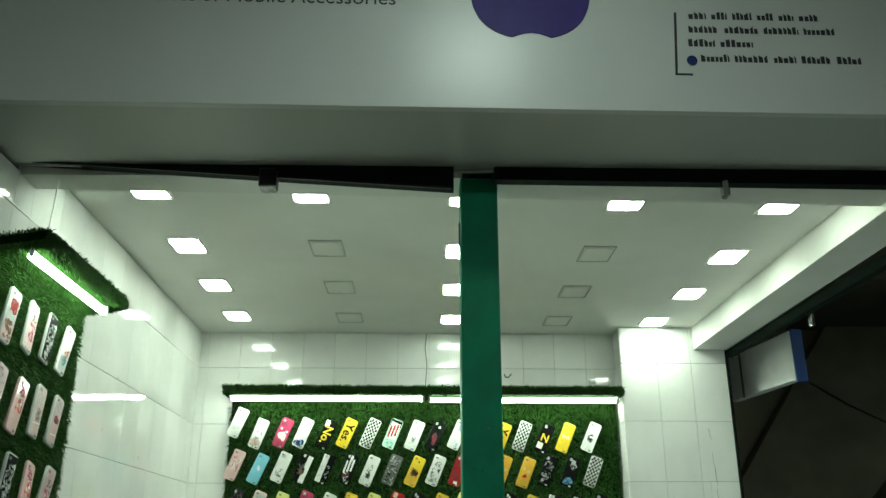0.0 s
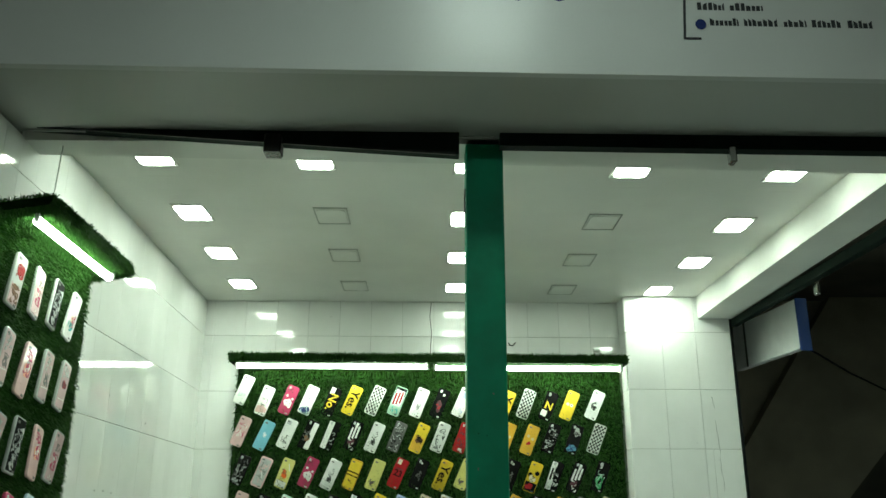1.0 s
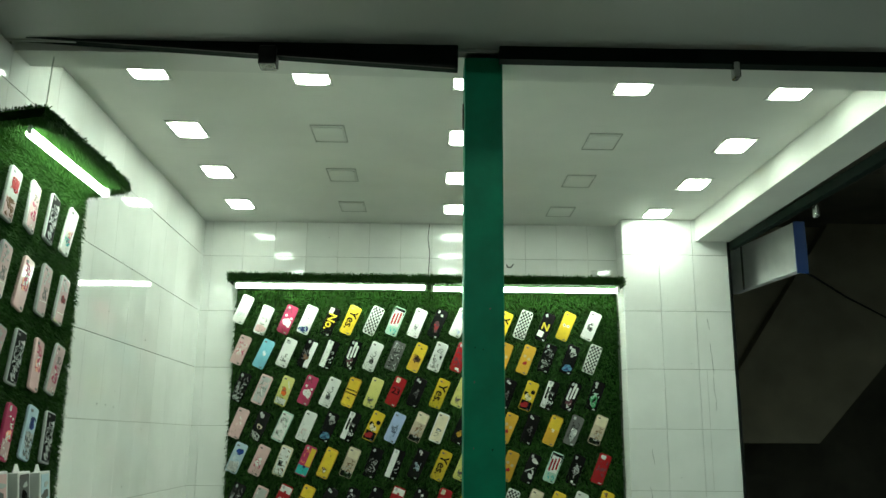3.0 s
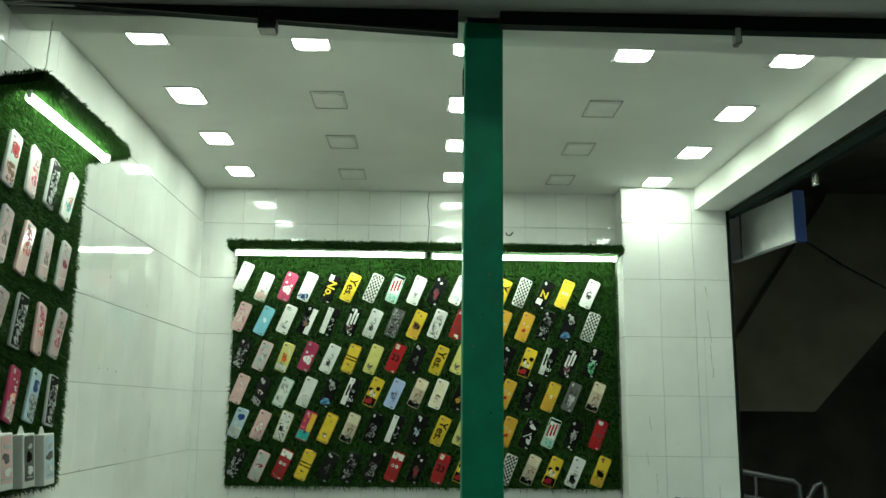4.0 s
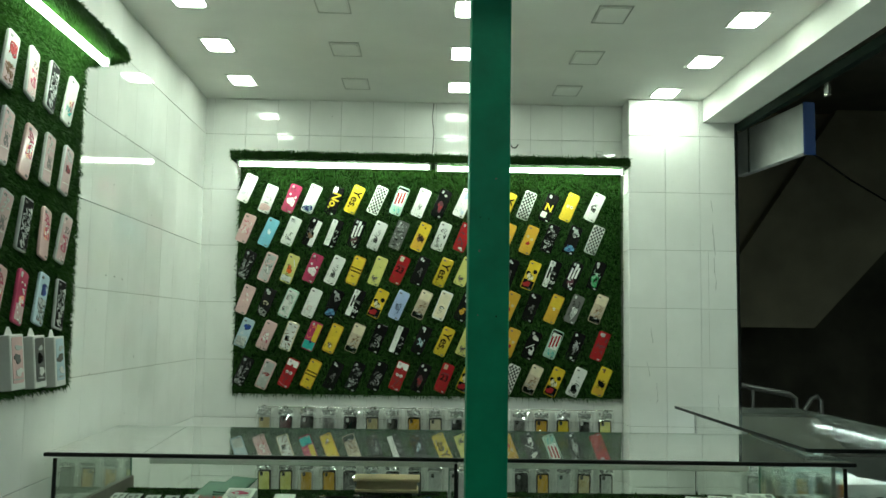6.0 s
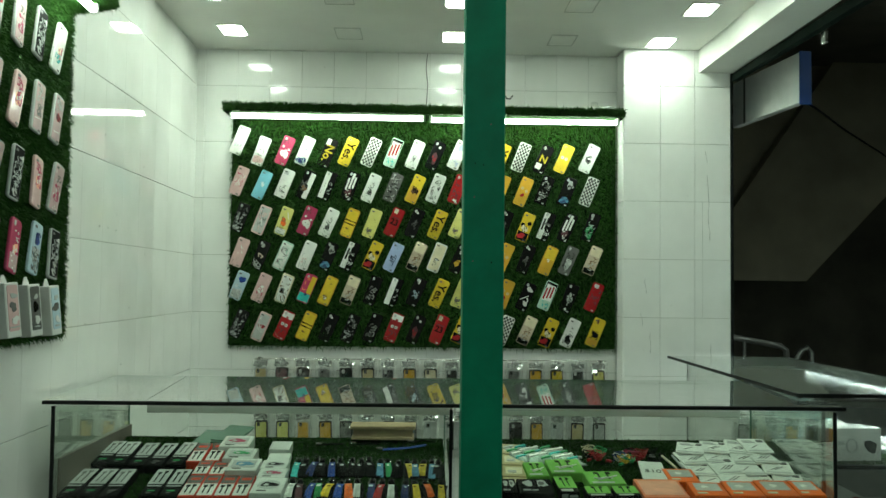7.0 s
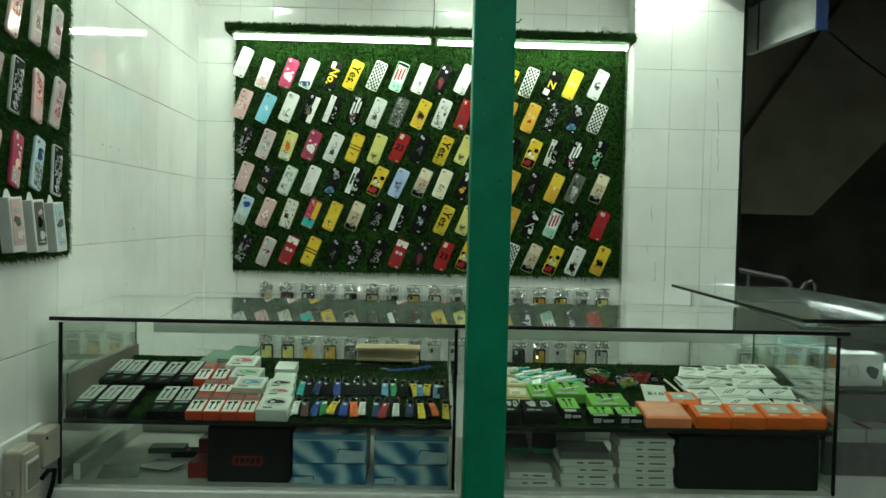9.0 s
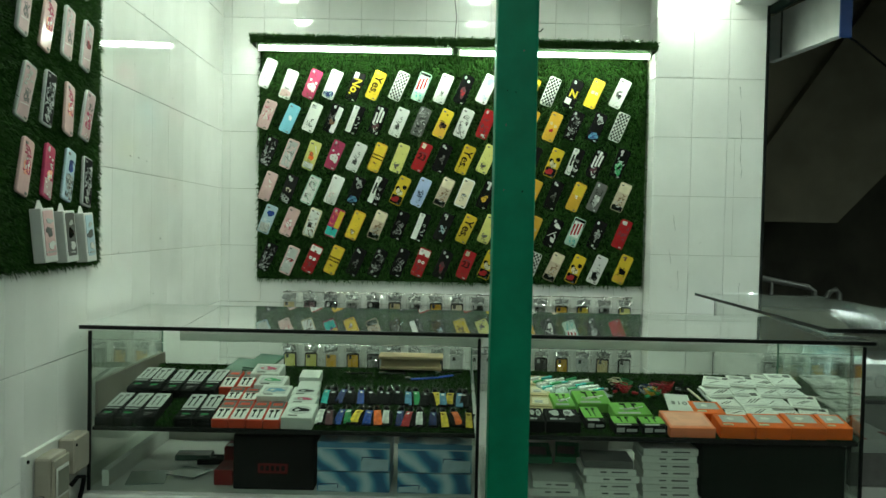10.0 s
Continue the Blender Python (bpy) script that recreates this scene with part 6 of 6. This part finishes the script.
# ---- electrical boxes on the side wall ----
meter = thing("meter_box", "beige plastic meter box on a white board", "meter box", LW @ pose(0, 0, 0))
part("mounting_board", box(0.001, 0.014, -0.44, -0.165, 0.40, 0.655, bevel=0.002), M_WHITE, meter)
part("box_body", box(0.0145, 0.058, -0.40, -0.30, 0.43, 0.640, bevel=0.008, seg=2), M_BEIGE, meter)
part("box_door", box(0.0585, 0.066, -0.396, -0.304, 0.44, 0.632, bevel=0.003), M_BEIGE, meter)
wf = part("window_frame", box(0.0665, 0.0695, -0.388, -0.315, 0.53, 0.610, bevel=0.002), M_WHITE, meter)
part("window", box(0.0698, 0.0715, -0.381, -0.322, 0.538, 0.602), plain("dull_window", 0.20, 0.20, 0.16, 0.3), wf, "dull grey window")
part("latch", box(0.03, 0.045, -0.41, -0.4005, 0.53, 0.545, bevel=0.002), M_STEEL, meter)
for y, z in ((-0.43, 0.638), (-0.178, 0.636)):
    part("screw", tube(bmesh.new(), [(0.0145, y, z), (0.018, y, z)], 0.005, 8), matt("black"), meter)
junction = thing("junction_box", "grey beige junction box with black cable", "junction box", LW @ pose(0, 0, 0))
part("box_body", box(0.0145, 0.06, -0.26, -0.15, 0.555, 0.652, bevel=0.004), M_BEIGE, junction)
part("screw", tube(bmesh.new(), [(0.0605, -0.25, 0.635), (0.063, -0.25, 0.635)], 0.004, 8), matt("black"), junction)
part("cable", tube(bmesh.new(), [(0.055, -0.27, 0.53), (0.065, -0.25, 0.548), (0.07, -0.22, 0.54), (0.06, -0.21, 0.50), (0.05, -0.22, 0.45)], 0.006, 8), matt("black"), junction)

# ---- beyond the side opening ----
guide = thing("shutter_track", "dark green steel track under the side beam", "shutter track", pose(0, 0, 0))
part("channel", hexa(bmesh.new(), [(1.343, 3.935, 2.255), (1.371, 3.935, 2.255), (1.422, 2.15, 2.255), (1.386, 2.15, 2.255),
                                   (1.343, 3.935, 2.291), (1.371, 3.935, 2.291), (1.422, 2.15, 2.291), (1.386, 2.15, 2.291)]), M_RAIL, guide)
part("hook", box(1.391, 1.407, 3.125, 3.156, 2.206, 2.254, bevel=0.003), M_STEEL, guide)
nb = thing("light_box_sign", "grey white sign box with a blue end", "sign", pose(1.47, 4.28, 2.10, 0, 0, 6.8))
part("face", box(0, 0.04, -0.615, 0, 0, 0.225, bevel=0.003), plain("white_acrylic", 0.82, 0.83, 0.82, 0.3, var=0.08), nb)
part("end_panel", box(-0.002, 0.052, -0.627, -0.6155, -0.01, 0.228, bevel=0.002), M_BLUEP, nb, "blue end panel")
part("side_strip", box(-0.003, -0.0005, -0.14, -0.125, 0.0, 0.235), matt("grey"), nb)
part("cable", tube(bmesh.new(), [(0.045, -0.62, -0.008), (0.09, -0.60, -0.02), (0.5, -0.2, -0.03), (1.2, 0.5, -0.01), (2.2, 1.6, 0.05)], 0.005, 6), matt("black"), nb)
M_STAIR = plain("stair_plaster", 0.42, 0.385, 0.29, 0.8, var=0.3, scale=2)
solid("stair_slab", prism(bmesh.new(), [(2.40, 1.345), (3.19, 1.345), (4.99, 3.25), (3.44, 3.25), (2.40, 1.73)], 7.16, 7.30), M_STAIR, kind="structure",
      label="sloping plastered side of a stair")
solid("wall_upper", prism(bmesh.new(), [(1.36, 1.345), (3.19, 1.345), (4.99, 3.25), (1.36, 3.25)], 7.304, 7.42), M_STAIR, kind="structure", label="dim plastered wall behind the stair")
solid("cross_beam", box(1.4, 6, 5.0, 5.3, 3.0, 3.25), M_CONC, kind="structure", label="dark concrete cross beam")
M_PIPE = plain("dull_steel", 0.42, 0.43, 0.41, 0.45, metal=0.9)
rail = thing("stair_railing", "stainless steel pipe railing in the dark hall", "railing", pose(0, 6.0, 0))
part("top_pipe", tube(bmesh.new(), [(1.9, 0, 0.965), (2.46, 0, 0.868), (2.50, 0, 0.84), (2.515, 0, 0.60), (2.515, 0, 0.0)], 0.022, 8), M_PIPE, rail)
part("mid_pipe", tube(bmesh.new(), [(1.9, 0, 0.80), (2.49, 0, 0.70)], 0.016, 8), M_PIPE, rail)
part("end_loop", tube(bmesh.new(), [(2.58, 0.1, 0.70), (2.66, 0.1, 0.83), (2.70, 0.1, 0.85), (2.73, 0.1, 0.82), (2.74, 0.1, 0.0)], 0.02, 8), M_PIPE, rail)
part("baluster", tube(bmesh.new(), [(2.2, 0, 0.91), (2.2, 0, 0.0)], 0.014, 8), M_PIPE, rail)

# ---- stains on the pier ----
rs = random.Random(15)
for x, z, length, w in ((1.187, 1.905, 0.05, 0.0016), (1.191, 1.80, 0.15, 0.0014), (1.196, 1.64, 0.12, 0.0012), (1.205, 1.53, 0.04, 0.0014), (0.905, 1.32, 0.07, 0.0012),
                        (0.89, 1.16, 0.06, 0.0012), (0.93, 1.07, 0.09, 0.001), (1.172, 1.40, 0.26, 0.0008), (1.172, 1.67, 0.26, 0.0008), (1.21, 1.02, 0.07, 0.001)):
    x, z, n = 1.0255 * x + 0.0026, 1.0255 * z - 0.034, 7
    lean = rs.uniform(-0.12, 0.12) if length < 0.2 else 0
    left = [(x + lean * length * k / n + (rs.uniform(-0.003, 0.003) if length < 0.2 else 0), z - length * k / n) for k in range(n + 1)]
    bm = bmesh.new()
    for (a, b), (c, d) in zip(left, left[1:]):
        q = w * rs.uniform(0.5, 1.4)
        prism(bm, [(a, b), (a + q, b), (c + q, d), (c, d)], 3.9442, 3.9454)
    part("stain", bm, M_GROUT if length > 0.2 else matt("grey"), pier, "thin dark crack in the glaze")

for y, z in ((0.30, 1.46), (0.38, 1.46), (0.46, 1.455), (0.42, 1.96), (0.33, 1.77), (0.62, 1.18), (0.20, 1.14), (0.75, 1.72), (0.55, 0.98)):
    part("plug_hole", tube(bmesh.new(), [(0.0015, y, z), (0.0035, y, z)], 0.0022, 6), matt("grey"), wall_left, "tiny dark plug hole")

# ---- tiles of the walls ----
TILES = {}


def tile(parent, a0, a1, z0, z1, place, gap=0.0005):
    key = (round(a1 - a0, 3), round(z1 - z0, 3), gap)
    if key not in TILES:
        w, h = (a1 - a0) / 2 - gap, (z1 - z0) / 2 - 0.0009
        TILES[key] = mesh_of("tile", box(-w, w, 0, 0.006, -h, h, bevel=0.0008), M_TILE)
    ob = new("tile", TILES[key])
    ob.parent = parent
    ob.matrix_basis = place((a0 + a1) / 2, (z0 + z1) / 2)


def lay(parent, xs, zs, place, gap=0.0005):
    for a, b in zip(xs, xs[1:]):
        for c, d in zip(zs, zs[1:]):
            if b - a > 0.01 and d - c > 0.01:
                tile(parent, a, b, c, d, place, gap)


rt = random.Random(77)
tilt = lambda: rt.uniform(-0.12, 0.12)
zs = [0.044 + 0.273 * k for k in range(9)] + [2.405]
lay(wall_back, [-1.222] + [-1.17 + 0.155 * k for k in range(13)] + [0.834], zs, lambda a, z: pose(a, 4.086, z, tilt(), 0, tilt()))
side = lambda a, z: pose(0.002, a, z, 0, tilt() * 0.4, 90 + tilt() * 0.4)
lay(wall_left, [-0.69, -0.61, -0.522], zs[:-1] + [2.325], side, 0.0001)
lay(wall_left, [-0.522] + [-1.55 + 0.188 * k for k in range(6, 17)] + [1.537], zs, side, 0.0001)
zp = zs[:-1] + [2.403]
lay(pier, [0.832, 1.004, 1.168, 1.338], zp, lambda a, z: pose(a, 3.945, z, tilt(), 0, tilt()), 0.0008)
lay(pier, [3.951, 4.084], zp, lambda a, z: pose(0.830, a, z, 0, 0, -90))
